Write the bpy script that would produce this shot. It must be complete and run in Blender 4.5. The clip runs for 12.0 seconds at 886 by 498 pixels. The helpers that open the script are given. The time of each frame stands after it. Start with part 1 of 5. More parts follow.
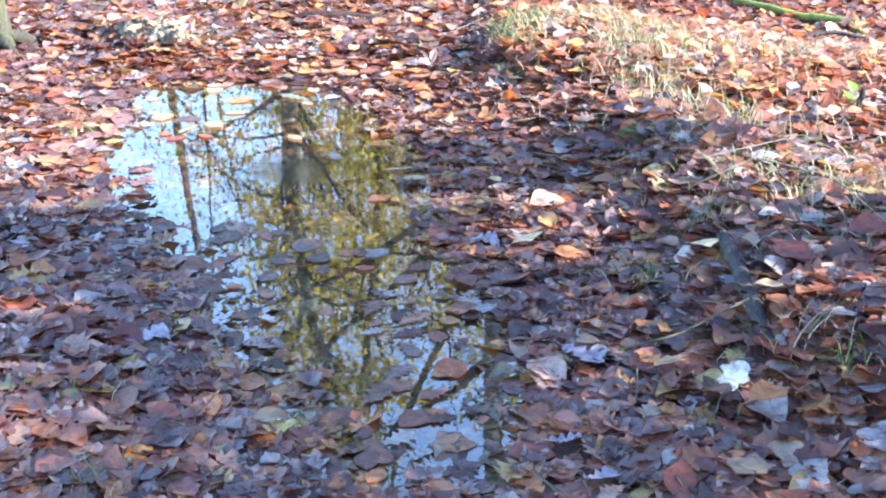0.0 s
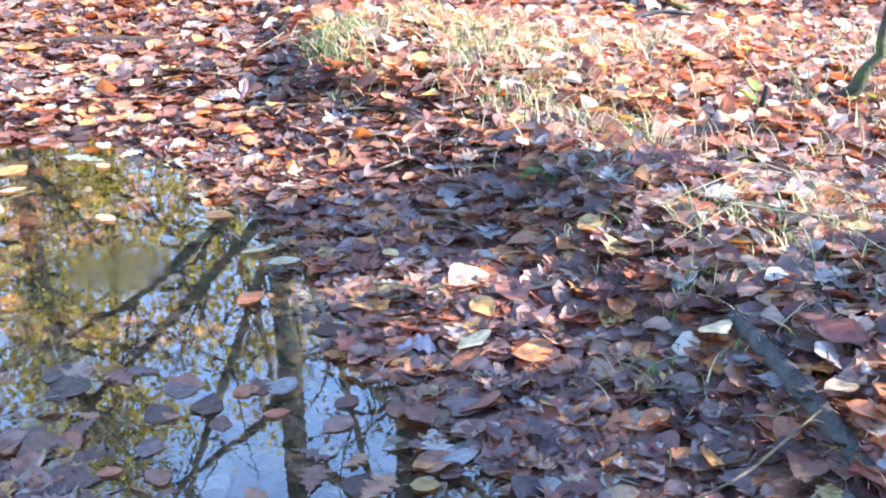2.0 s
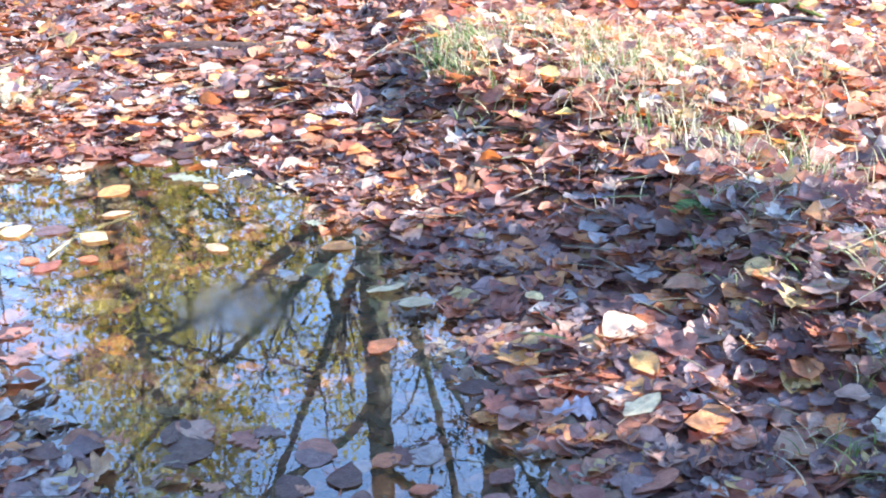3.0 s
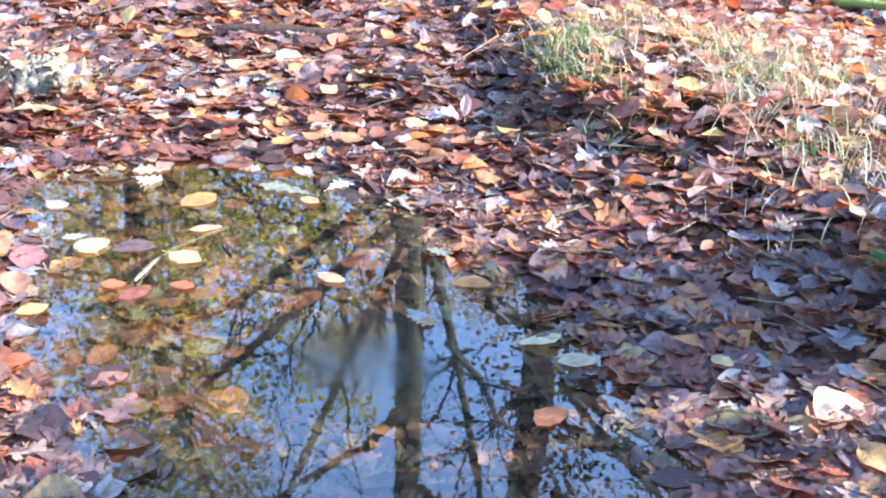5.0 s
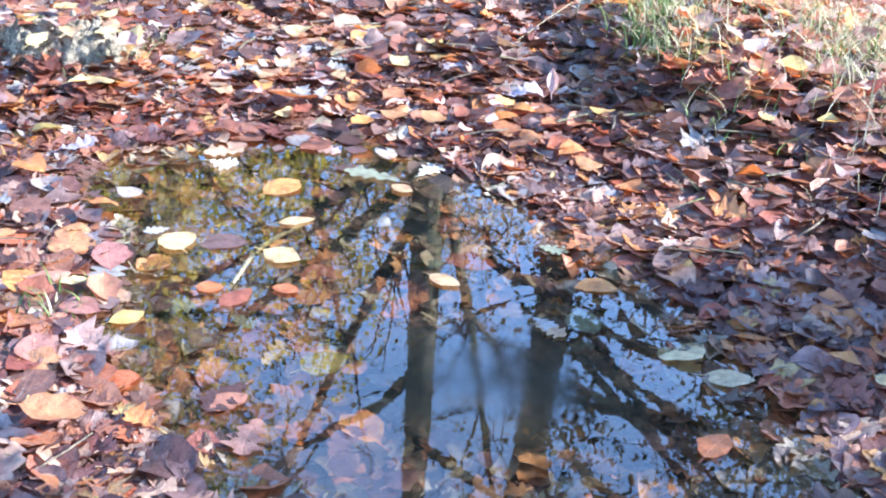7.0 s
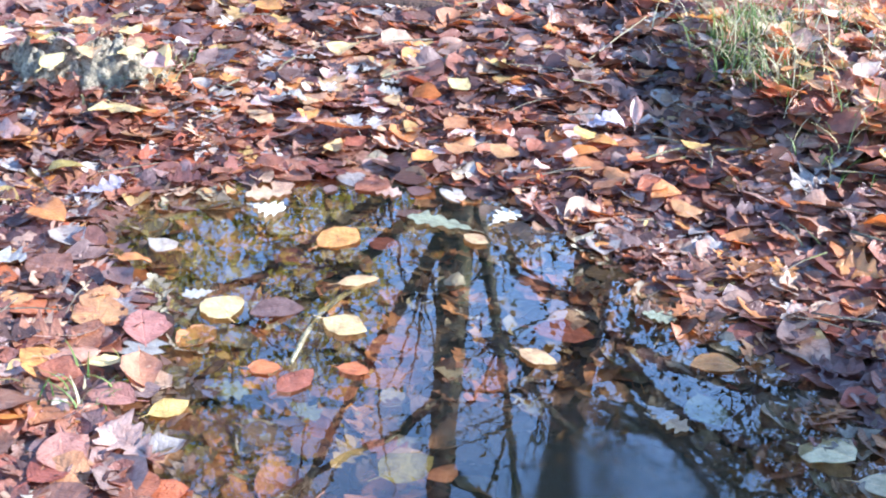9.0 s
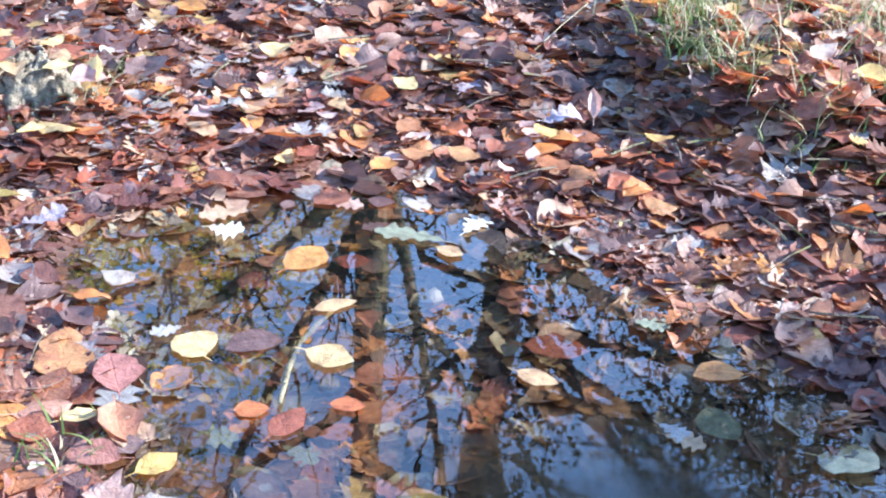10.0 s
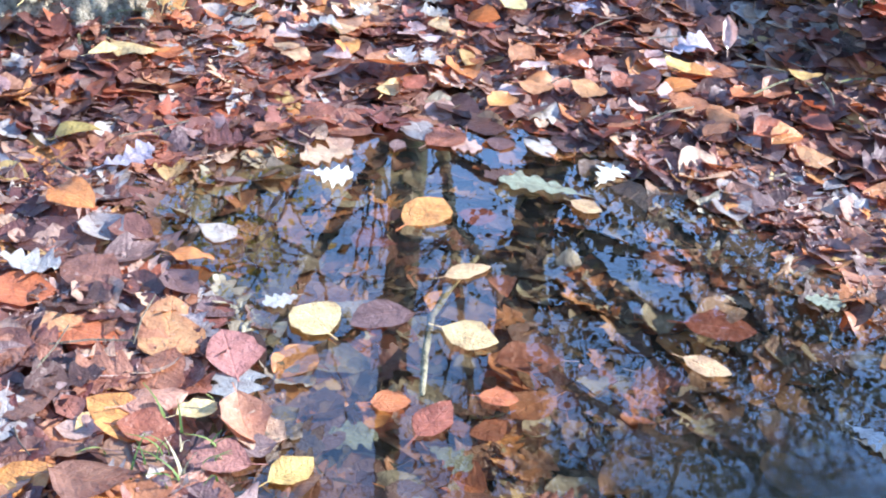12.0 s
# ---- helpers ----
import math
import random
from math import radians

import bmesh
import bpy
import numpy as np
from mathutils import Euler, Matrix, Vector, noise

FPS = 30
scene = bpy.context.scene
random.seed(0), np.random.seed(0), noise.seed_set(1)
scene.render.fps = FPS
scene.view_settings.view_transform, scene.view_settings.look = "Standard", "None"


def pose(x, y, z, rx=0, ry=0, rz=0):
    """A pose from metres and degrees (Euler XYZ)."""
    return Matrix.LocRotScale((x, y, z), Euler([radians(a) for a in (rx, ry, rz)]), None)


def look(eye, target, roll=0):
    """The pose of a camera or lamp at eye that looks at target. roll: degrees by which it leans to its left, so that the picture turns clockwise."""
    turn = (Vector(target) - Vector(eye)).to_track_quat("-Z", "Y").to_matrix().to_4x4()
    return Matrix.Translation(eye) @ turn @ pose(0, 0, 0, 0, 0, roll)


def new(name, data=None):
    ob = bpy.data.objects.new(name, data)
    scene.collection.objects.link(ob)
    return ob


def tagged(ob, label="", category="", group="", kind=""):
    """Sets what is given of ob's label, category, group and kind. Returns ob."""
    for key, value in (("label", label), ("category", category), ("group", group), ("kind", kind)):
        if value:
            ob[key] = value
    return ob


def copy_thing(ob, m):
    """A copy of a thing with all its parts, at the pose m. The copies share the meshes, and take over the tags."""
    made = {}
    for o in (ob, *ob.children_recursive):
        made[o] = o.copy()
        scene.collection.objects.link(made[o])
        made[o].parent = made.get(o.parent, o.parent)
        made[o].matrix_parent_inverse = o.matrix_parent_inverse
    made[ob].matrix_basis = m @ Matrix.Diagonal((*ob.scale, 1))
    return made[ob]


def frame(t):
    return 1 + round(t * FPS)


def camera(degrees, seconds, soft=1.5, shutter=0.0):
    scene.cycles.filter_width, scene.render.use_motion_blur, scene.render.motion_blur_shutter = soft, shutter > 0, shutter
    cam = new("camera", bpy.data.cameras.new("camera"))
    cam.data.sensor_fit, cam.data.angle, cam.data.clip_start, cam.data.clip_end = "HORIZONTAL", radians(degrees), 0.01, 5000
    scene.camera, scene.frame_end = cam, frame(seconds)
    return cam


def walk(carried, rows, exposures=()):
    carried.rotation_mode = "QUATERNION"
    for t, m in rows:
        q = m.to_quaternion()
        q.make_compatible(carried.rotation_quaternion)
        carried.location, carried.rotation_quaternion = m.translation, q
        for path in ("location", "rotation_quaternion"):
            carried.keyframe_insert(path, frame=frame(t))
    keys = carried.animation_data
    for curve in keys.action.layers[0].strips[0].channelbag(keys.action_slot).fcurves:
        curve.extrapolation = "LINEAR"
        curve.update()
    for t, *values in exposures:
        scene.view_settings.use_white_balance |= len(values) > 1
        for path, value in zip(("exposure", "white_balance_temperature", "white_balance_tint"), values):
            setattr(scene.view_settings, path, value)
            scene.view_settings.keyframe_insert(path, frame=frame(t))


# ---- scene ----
cam = camera(36.1, 12.0, soft=2.0)
PATH = [
    (0, (2.021, -1.487, 1.083), (1.253, 0.197, 0.324), 0.0),
    (0.5, (1.873, -1.397, 1.092), (1.197, 0.329, 0.341), -1.6),
    (1, (1.784, -1.222, 1.053), (1.234, 0.53, 0.26), -2.1),
    (1.5, (1.678, -1.065, 1.047), (1.246, 0.7, 0.211), -2.9),
    (2, (1.409, -0.946, 1.058), (1.069, 0.849, 0.245), -1.4),
    (2.5, (1.284, -0.858, 1.053), (0.923, 0.93, 0.233), -0.2),
    (3, (1.218, -0.722, 1.045), (0.79, 1.049, 0.22), -1.7),
    (3.2, (1.19, -0.69, 1.038), (0.768, 1.08, 0.207), -1.5),
    (4.8, (0.858, -0.466, 1.007), (0.5, 1.313, 0.166), 2.0),
    (5, (0.842, -0.436, 1.001), (0.466, 1.329, 0.138), 1.6),
    (5.5, (0.79, -0.409, 0.996), (0.361, 1.326, 0.099), 1.9),
    (6, (0.698, -0.379, 0.996), (0.324, 1.352, 0.066), 2.9),
    (6.5, (0.6, -0.337, 1.006), (0.287, 1.395, 0.058), 2.5),
    (6.7, (0.575, -0.327, 1.012), (0.28, 1.411, 0.066), 3.0),
    (8.3, (0.438, -0.102, 0.974), (0.177, 1.623, -0.003), 2.9),
    (8.5, (0.431, -0.08, 0.971), (0.155, 1.64, -0.011), 2.2),
    (9, (0.358, -0.011, 0.955), (0.083, 1.719, -0.009), 3.5),
    (9.5, (0.294, 0.035, 0.952), (0.101, 1.772, -0.021), 2.7),
    (10, (0.205, 0.084, 0.953), (0.114, 1.819, -0.039), 3.3),
    (10.5, (0.113, 0.104, 0.95), (0.097, 1.834, -0.054), 5.7),
    (11, (0.072, 0.14, 0.936), (0.069, 1.851, -0.099), 7.1),
    (11.5, (0.033, 0.224, 0.914), (0.006, 1.903, -0.173), 7.3),
    (12, (-0.003, 0.306, 0.917), (-0.051, 1.945, -0.228), 5.4),
]
walk(cam, [(t, look(e, g, r)) for t, e, g, r in PATH], exposures=[(0.0, 2.26, 6410, 12), (1.5, 2.42, 6520, 12), (3.0, 2.36, 6460, 12), (5.0, 2.17, 6210, 11), (6.0, 2.12, 6150, 11), (8.3, 2.02, 6170, 10), (10.0, 1.85, 6220, 10), (12.0, 1.82, 6220, 10)])

# world, sun, exposure
SUN = Vector((0.91, 0.20, 0.50)).normalized()
world = bpy.data.worlds.new("sky")
scene.world = world
world.use_nodes = True
wn = world.node_tree
sky = wn.nodes.new("ShaderNodeTexSky")
sky.sky_type, sky.sun_disc = "NISHITA", False
sky.sun_elevation = math.asin(SUN.z)
sky.sun_rotation = math.atan2(SUN.x, SUN.y)
sky.air_density, sky.dust_density, sky.ozone_density = 0.8, 0.05, 3.0
wn.nodes["Background"].inputs["Strength"].default_value = 0.235
wn.links.new(sky.outputs[0], wn.nodes["Background"].inputs["Color"])
sun_data = bpy.data.lights.new("sun", "SUN")
sun_data.energy, sun_data.angle, sun_data.color = 5.0, radians(0.55), (1.0, 0.975, 0.94)
sun = new("sun", sun_data)
sun.matrix_world = look(SUN * 30, (0, 0, 0))

rng = np.random.default_rng(7)


# ---- materials ----
class Nodes:
    """A short way to write a node tree."""

    def __init__(self, name):
        self.mat = bpy.data.materials.new(name)
        self.mat.use_nodes = True
        self.tree = self.mat.node_tree
        self.bsdf = self.tree.nodes["Principled BSDF"]
        self.out = self.tree.nodes["Material Output"]

    def add(self, kind, **given):
        node = self.tree.nodes.new(kind)
        for key, value in given.items():
            if key in node.inputs.keys():
                if isinstance(value, bpy.types.NodeSocket):
                    self.tree.links.new(value, node.inputs[key])
                else:
                    node.inputs[key].default_value = value
            else:
                setattr(node, key, value)
        return node

    def link(self, a, b):
        self.tree.links.new(a, b)

    def ramp(self, fac, stops, mode="LINEAR"):
        node = self.tree.nodes.new("ShaderNodeValToRGB")
        node.color_ramp.interpolation = mode
        el = node.color_ramp.elements
        while len(el) < len(stops):
            el.new(0.5)
        for e, (p, c) in zip(el, stops):
            e.position, e.color = p, (*c, 1)
        self.link(fac, node.inputs[0])
        return node.outputs[0]

    def noise(self, scale, detail=4.0, rough=0.55, vector=None, distort=0.0):
        node = self.add("ShaderNodeTexNoise", Scale=scale, Detail=detail, Roughness=rough, Distortion=distort)
        if vector is not None:
            self.link(vector, node.inputs["Vector"])
        return node.outputs["Fac"]

    def place(self):
        return self.add("ShaderNodeTexCoord").outputs["Object"]

    def world_place(self):
        return self.add("ShaderNodeNewGeometry").outputs["Position"]

    def mix(self, fac, a, b, mode="MIX"):
        node = self.tree.nodes.new("ShaderNodeMix")
        node.data_type, node.blend_type = "RGBA", mode
        for slot, value in ((0, fac), (6, a), (7, b)):
            if isinstance(value, bpy.types.NodeSocket):
                self.link(value, node.inputs[slot])
            else:
                node.inputs[slot].default_value = value if slot == 0 else (*value, 1)
        return node.outputs[2]

    def math(self, op, a, b=0.0):
        node = self.tree.nodes.new("ShaderNodeMath")
        node.operation = op
        for slot, value in ((0, a), (1, b)):
            if isinstance(value, bpy.types.NodeSocket):
                self.link(value, node.inputs[slot])
            else:
                node.inputs[slot].default_value = value
        return node.outputs[0]

    def bump(self, height, strength, distance):
        node = self.add("ShaderNodeBump", Strength=strength, Distance=distance)
        self.link(height, node.inputs["Height"])
        self.link(node.outputs[0], self.bsdf.inputs["Normal"])
        return node.outputs[0]

    def set(self, **given):
        for key, value in given.items():
            slot = self.bsdf.inputs[key.replace("_", " ")]
            if isinstance(value, bpy.types.NodeSocket):
                self.link(value, slot)
            else:
                slot.default_value = (*value, 1) if isinstance(value, tuple) else value


PALETTE = [
    (0.00, (0.095, 0.050, 0.044)), (0.08, (0.145, 0.068, 0.054)), (0.17, (0.190, 0.085, 0.064)),
    (0.26, (0.170, 0.105, 0.100)), (0.35, (0.275, 0.118, 0.074)), (0.44, (0.370, 0.170, 0.098)),
    (0.52, (0.215, 0.145, 0.135)), (0.59, (0.330, 0.135, 0.070)), (0.66, (0.430, 0.150, 0.045)),
    (0.72, (0.360, 0.220, 0.160)), (0.78, (0.440, 0.300, 0.210)), (0.835, (0.500, 0.215, 0.055)),
    (0.875, (0.350, 0.330, 0.325)), (0.925, (0.430, 0.290, 0.250)), (0.955, (0.440, 0.310, 0.110)), (0.98, (0.480, 0.450, 0.400)),
]


def leaf_material(name, base=None, random_from="island", rough=0.37, glow=0.28, ramp=PALETTE):
    """A wet fallen leaf: base colour of its own, midrib and side veins from its own coordinates, blotches, and light coming through."""
    n = Nodes(name)
    uv = n.add("ShaderNodeUVMap", uv_map="leaf").outputs[0]
    split = n.add("ShaderNodeSeparateXYZ")
    n.link(uv, split.inputs[0])
    along, across = split.outputs[0], n.math("ABSOLUTE", split.outputs[1])
    if base is None:
        if random_from == "island":
            rand = n.add("ShaderNodeNewGeometry").outputs["Random Per Island"]
        else:
            rand = n.add("ShaderNodeObjectInfo").outputs["Random"]
        tone = n.ramp(rand, ramp, "CONSTANT")
        rand2 = n.math("FRACT", n.math("MULTIPLY", rand, 37.7))
    else:
        rgb = n.tree.nodes.new("ShaderNodeRGB")
        rgb.outputs[0].default_value = (*base, 1)
        tone = rgb.outputs[0]
        rand2 = n.add("ShaderNodeObjectInfo").outputs["Random"]
    place = n.world_place()
    hsv = n.add("ShaderNodeHueSaturation", Saturation=0.92)
    n.link(tone, hsv.inputs["Color"])
    n.link(n.math("ADD", n.math("MULTIPLY", rand2, 0.46), 0.90), hsv.inputs["Value"])
    n.link(n.math("ADD", n.math("MULTIPLY", rand2, 0.035), 0.477), hsv.inputs["Hue"])
    blot = n.noise(55, 5, 0.6, place)
    colour = n.mix(n.ramp(blot, [(0.42, (0, 0, 0)), (0.70, (0.75, 0.75, 0.75))]), hsv.outputs[0], n.mix(1.0, hsv.outputs[0], (0.45, 0.36, 0.36), "MULTIPLY"))
    fine = n.noise(420, 3, 0.6, place)
    colour = n.mix(n.ramp(fine, [(0.35, (0.35, 0.35, 0.35)), (0.62, (0, 0, 0))]), colour, n.mix(1.0, colour, (0.62, 0.55, 0.5), "MULTIPLY"))
    rim = n.ramp(n.math("ADD", n.math("MULTIPLY", across, 0.75), n.math("MULTIPLY", blot, 0.38)), [(0.80, (0, 0, 0)), (1.0, (0.55, 0.55, 0.55))])
    colour = n.mix(rim, colour, n.mix(1.0, colour, (0.5, 0.42, 0.38), "MULTIPLY"))
    # side veins run forward at an angle from the midrib
    phase = n.math("MULTIPLY", n.math("SUBTRACT", along, n.math("MULTIPLY", across, 0.22)), 58.0)
    vein = n.math("POWER", n.math("ADD", n.math("MULTIPLY", n.math("SINE", phase), 0.5), 0.5), 3.0)
    rib = n.ramp(across, [(0.0, (1, 1, 1)), (0.07, (0, 0, 0))])
    lines = n.math("MAXIMUM", n.math("MULTIPLY", vein, 0.08), rib)
    colour = n.mix(n.math("MULTIPLY", lines, 0.42), colour, n.mix(1.0, colour, (1.7, 1.55, 1.4), "MULTIPLY"))
    n.set(Base_Color=colour, Roughness=n.math("ADD", n.math("MULTIPLY", blot, 0.35), rough - 0.19), Specular_IOR_Level=0.5, Coat_Weight=0.16, Coat_Roughness=0.10)
    crinkle = n.math("ADD", n.math("MULTIPLY", n.noise(150, 4, 0.65, place, 0.4), 0.55), n.math("MULTIPLY", n.noise(520, 2, 0.6, place), 0.14))
    n.bump(n.math("ADD", n.math("ADD", n.math("MULTIPLY", vein, -0.05), n.math("MULTIPLY", rib, -0.12)), n.math("ADD", blot, crinkle)), 0.85, 0.0042)
    thin = n.add("ShaderNodeBsdfTranslucent")
    n.link(n.mix(1.0, colour, (1.6, 0.95, 0.5), "MULTIPLY"), thin.inputs["Color"])
    both = n.add("ShaderNodeMixShader", Fac=glow)
    n.link(n.bsdf.outputs[0], both.inputs[1])
    n.link(thin.outputs[0], both.inputs[2])
    n.link(both.outputs[0], n.out.inputs["Surface"])
    return n.mat


def soil_material():
    n = Nodes("forest_soil")
    p = n.world_place()
    cells = n.add("ShaderNodeTexVoronoi", Scale=17.0)
    n.link(p, cells.inputs["Vector"])
    pick = n.add("ShaderNodeSeparateColor")
    n.link(cells.outputs["Color"], pick.inputs[0])
    leafy = n.ramp(pick.outputs[0], PALETTE, "CONSTANT")
    crumbs = n.noise(60, 6, 0.65, p)
    colour = n.mix(n.ramp(crumbs, [(0.4, (0, 0, 0)), (0.6, (0.8, 0.8, 0.8))]), (0.045, 0.032, 0.024), leafy)
    n.set(Base_Color=colour, Roughness=0.8)
    n.bump(crumbs, 0.8, 0.02)
    return n.mat


def mud_material():
    n = Nodes("puddle_mud")
    p = n.world_place()
    big, small = n.noise(9, 5, 0.6, p), n.noise(90, 5, 0.65, p)
    colour = n.mix(n.ramp(big, [(0.35, (0, 0, 0)), (0.65, (1, 1, 1))]), (0.022, 0.019, 0.014), (0.050, 0.042, 0.029))
    colour = n.mix(n.ramp(small, [(0.3, (0.6, 0.6, 0.6)), (0.6, (0, 0, 0))]), colour, (0.020, 0.017, 0.012))
    n.set(Base_Color=colour, Roughness=0.6)
    n.bump(small, 0.5, 0.006)
    return n.mat


def water_material():
    """Still, slightly brown water: clear straight down, mirror-like at a slant."""
    n = Nodes("puddle_water")
    p = n.world_place()
    ripple = n.add("ShaderNodeBump", Strength=0.034, Distance=0.004)
    n.link(n.noise(14, 3, 0.5, p), ripple.inputs["Height"])
    clear = n.add("ShaderNodeBsdfTransparent", Color=(0.84, 0.80, 0.70, 1))
    # a dusty film dulls the mirror where silt was stirred up
    away = n.add("ShaderNodeVectorMath", operation="DISTANCE")
    n.link(p, away.inputs[0])
    away.inputs[1].default_value = (0.38, 1.22, 0.0)
    dusty = n.math("ADD", n.math("SUBTRACT", 1.0, n.math("MULTIPLY", away.outputs["Value"], 7.0)), n.math("MULTIPLY", n.math("SUBTRACT", n.noise(9, 4, 0.6, p, 0.6), 0.5), 1.1))
    gloss = n.add("ShaderNodeBsdfGlossy", Color=(1, 1, 1, 1), Roughness=n.ramp(dusty, [(0.0, (0.006, 0.006, 0.006)), (0.65, (0.07, 0.07, 0.07))]))
    n.link(ripple.outputs[0], gloss.inputs["Normal"])
    slant = n.add("ShaderNodeLayerWeight", Blend=0.5)
    n.link(ripple.outputs[0], slant.inputs["Normal"])
    shine = n.math("ADD", n.math("MULTIPLY", n.math("POWER", slant.outputs["Facing"], 2.15), 0.95), 0.028)
    both = n.add("ShaderNodeMixShader")
    n.link(shine, both.inputs[0])
    n.link(clear.outputs[0], both.inputs[1])
    n.link(gloss.outputs[0], both.inputs[2])
    n.link(both.outputs[0], n.out.inputs["Surface"])
    return n.mat


def bark_material(name, dark, light, moss=0.0, mossy=(0.10, 0.13, 0.03)):
    n = Nodes(name)
    p = n.place()
    stretch = n.add("ShaderNodeMapping", Scale=(1.0, 1.0, 0.22))
    n.link(p, stretch.inputs["Vector"])
    ridge, fine = n.noise(38, 5, 0.6, stretch.outputs[0], 0.6), n.noise(160, 4, 0.6, p)
    colour = n.mix(n.ramp(ridge, [(0.35, (0, 0, 0)), (0.65, (1, 1, 1))]), dark, light)
    if moss:
        patch = n.noise(6, 5, 0.65, p)
        colour = n.mix(n.ramp(patch, [(0.62 - 0.3 * moss, (0, 0, 0)), (0.78 - 0.3 * moss, (1, 1, 1))]), colour, n.mix(fine, mossy, (mossy[0] * 1.9, mossy[1] * 1.8, mossy[2] * 1.6)))
    n.set(Base_Color=colour, Roughness=0.85)
    n.bump(n.math("ADD", ridge, n.math("MULTIPLY", fine, 0.4)), 0.9, 0.012)
    return n.mat


def blade_material(name, stops):
    n = Nodes(name)
    rand = n.add("ShaderNodeNewGeometry").outputs["Random Per Island"]
    tone = n.ramp(rand, stops)
    spots = n.noise(140, 3, 0.6, n.world_place())
    colour = n.mix(n.ramp(spots, [(0.4, (0, 0, 0)), (0.7, (0.6, 0.6, 0.6))]), tone, n.mix(1.0, tone, (0.6, 0.55, 0.5), "MULTIPLY"))
    n.set(Base_Color=colour, Roughness=0.6)
    thin = n.add("ShaderNodeBsdfTranslucent")
    n.link(colour, thin.inputs["Color"])
    both = n.add("ShaderNodeMixShader", Fac=0.35)
    n.link(n.bsdf.outputs[0], both.inputs[1])
    n.link(thin.outputs[0], both.inputs[2])
    n.link(both.outputs[0], n.out.inputs["Surface"])
    return n.mat


LITTER = leaf_material("fallen_leaf")
LEAF_ONE = leaf_material("fallen_leaf_single", random_from="object")
SOIL, MUD, WATER = soil_material(), mud_material(), water_material()
BARK = bark_material("grey_brown_bark", (0.060, 0.045, 0.032), (0.170, 0.140, 0.100), 0.25)
BARK_NEAR = bark_material("dark_olive_bark", (0.026, 0.024, 0.018), (0.085, 0.080, 0.048), 0.4, (0.06, 0.07, 0.02))
BARK_DARK = bark_material("wet_dark_bark", (0.018, 0.016, 0.015), (0.060, 0.055, 0.052))
STRAW = blade_material("dry_grass", [(0.0, (0.36, 0.30, 0.16)), (0.4, (0.54, 0.47, 0.29)), (0.85, (0.64, 0.58, 0.40)), (1.0, (0.26, 0.27, 0.10))])
GREEN = blade_material("green_grass", [(0.0, (0.06, 0.12, 0.025)), (0.6, (0.11, 0.19, 0.04)), (1.0, (0.26, 0.30, 0.10))])
CROWN_YELLOW = blade_material("yellow_autumn_foliage", [(0.0, (0.40, 0.31, 0.04)), (0.5, (0.56, 0.46, 0.07)), (1.0, (0.30, 0.28, 0.05))])
CROWN_BROWN = blade_material("brown_autumn_foliage", [(0.0, (0.20, 0.10, 0.03)), (0.6, (0.34, 0.19, 0.05)), (1.0, (0.40, 0.27, 0.07))])


CROWN_RUST = blade_material("yellow_brown_foliage", [(0.0, (0.22, 0.12, 0.04)), (0.5, (0.40, 0.24, 0.08)), (1.0, (0.50, 0.36, 0.09))])
CROWN_IVY = blade_material("dark_ivy_foliage", [(0.0, (0.030, 0.032, 0.012)), (0.5, (0.050, 0.048, 0.018)), (1.0, (0.085, 0.060, 0.025))])


# ---- mesh tools ----
def mesh_object(name, verts, faces, material, parent=None, label="", uv=None, smooth=True):
    """Links vertices and faces as ONE mesh object, under a thing or a part where a parent is given."""
    me = bpy.data.meshes.new(name)
    me.from_pydata([tuple(v) for v in verts] if not isinstance(verts, np.ndarray) else verts.tolist(), [], faces if isinstance(faces, list) else faces.tolist())
    for m in material if isinstance(material, (list, tuple)) else (material,):
        me.materials.append(m)
    if smooth:
        me.polygons.foreach_set("use_smooth", [True] * len(me.polygons))
    if uv is not None:
        layer = me.uv_layers.new(name="leaf")
        loops = np.empty(len(me.loops), dtype=np.int32)
        me.loops.foreach_get("vertex_index", loops)
        layer.data.foreach_set("uv", np.asarray(uv, dtype=np.float32)[loops].ravel())
    me.update()
    ob = new(name, me)
    if parent is not None:
        ob.parent = parent
    return tagged(ob, label)


def smooth_step(a, b, x):
    k = np.clip((x - a) / (b - a), 0, 1)
    return k * k * (3 - 2 * k)


def lumps(x, y, scale, seed):
    """Cheap rolling unevenness, a sum of sines."""
    r = np.random.default_rng(seed)
    total = 0
    for _ in range(6):
        a, p, q = r.uniform(0, 6.28), r.uniform(0, 6.28), r.uniform(0.6, 1.7)
        total = total + np.sin((x * math.cos(a) + y * math.sin(a)) * scale * q + p)
    return total / 6


SHORE = np.array([
    (-0.42, 1.72), (-0.22, 1.90), (-0.08, 2.03), (0.06, 1.97), (0.22, 1.84), (0.40, 1.70), (0.58, 1.56), (0.69, 1.38),
    (0.78, 1.23), (0.87, 1.06), (1.02, 0.86), (1.20, 0.62), (1.34, 0.38), (1.40, 0.12), (1.20, 0.00), (1.02, 0.14), (0.80, 0.28),
    (0.53, 0.55), (0.24, 0.76), (0.02, 0.92), (-0.14, 1.06), (-0.22, 1.22), (-0.25, 1.37), (-0.36, 1.50), (-0.45, 1.60)])


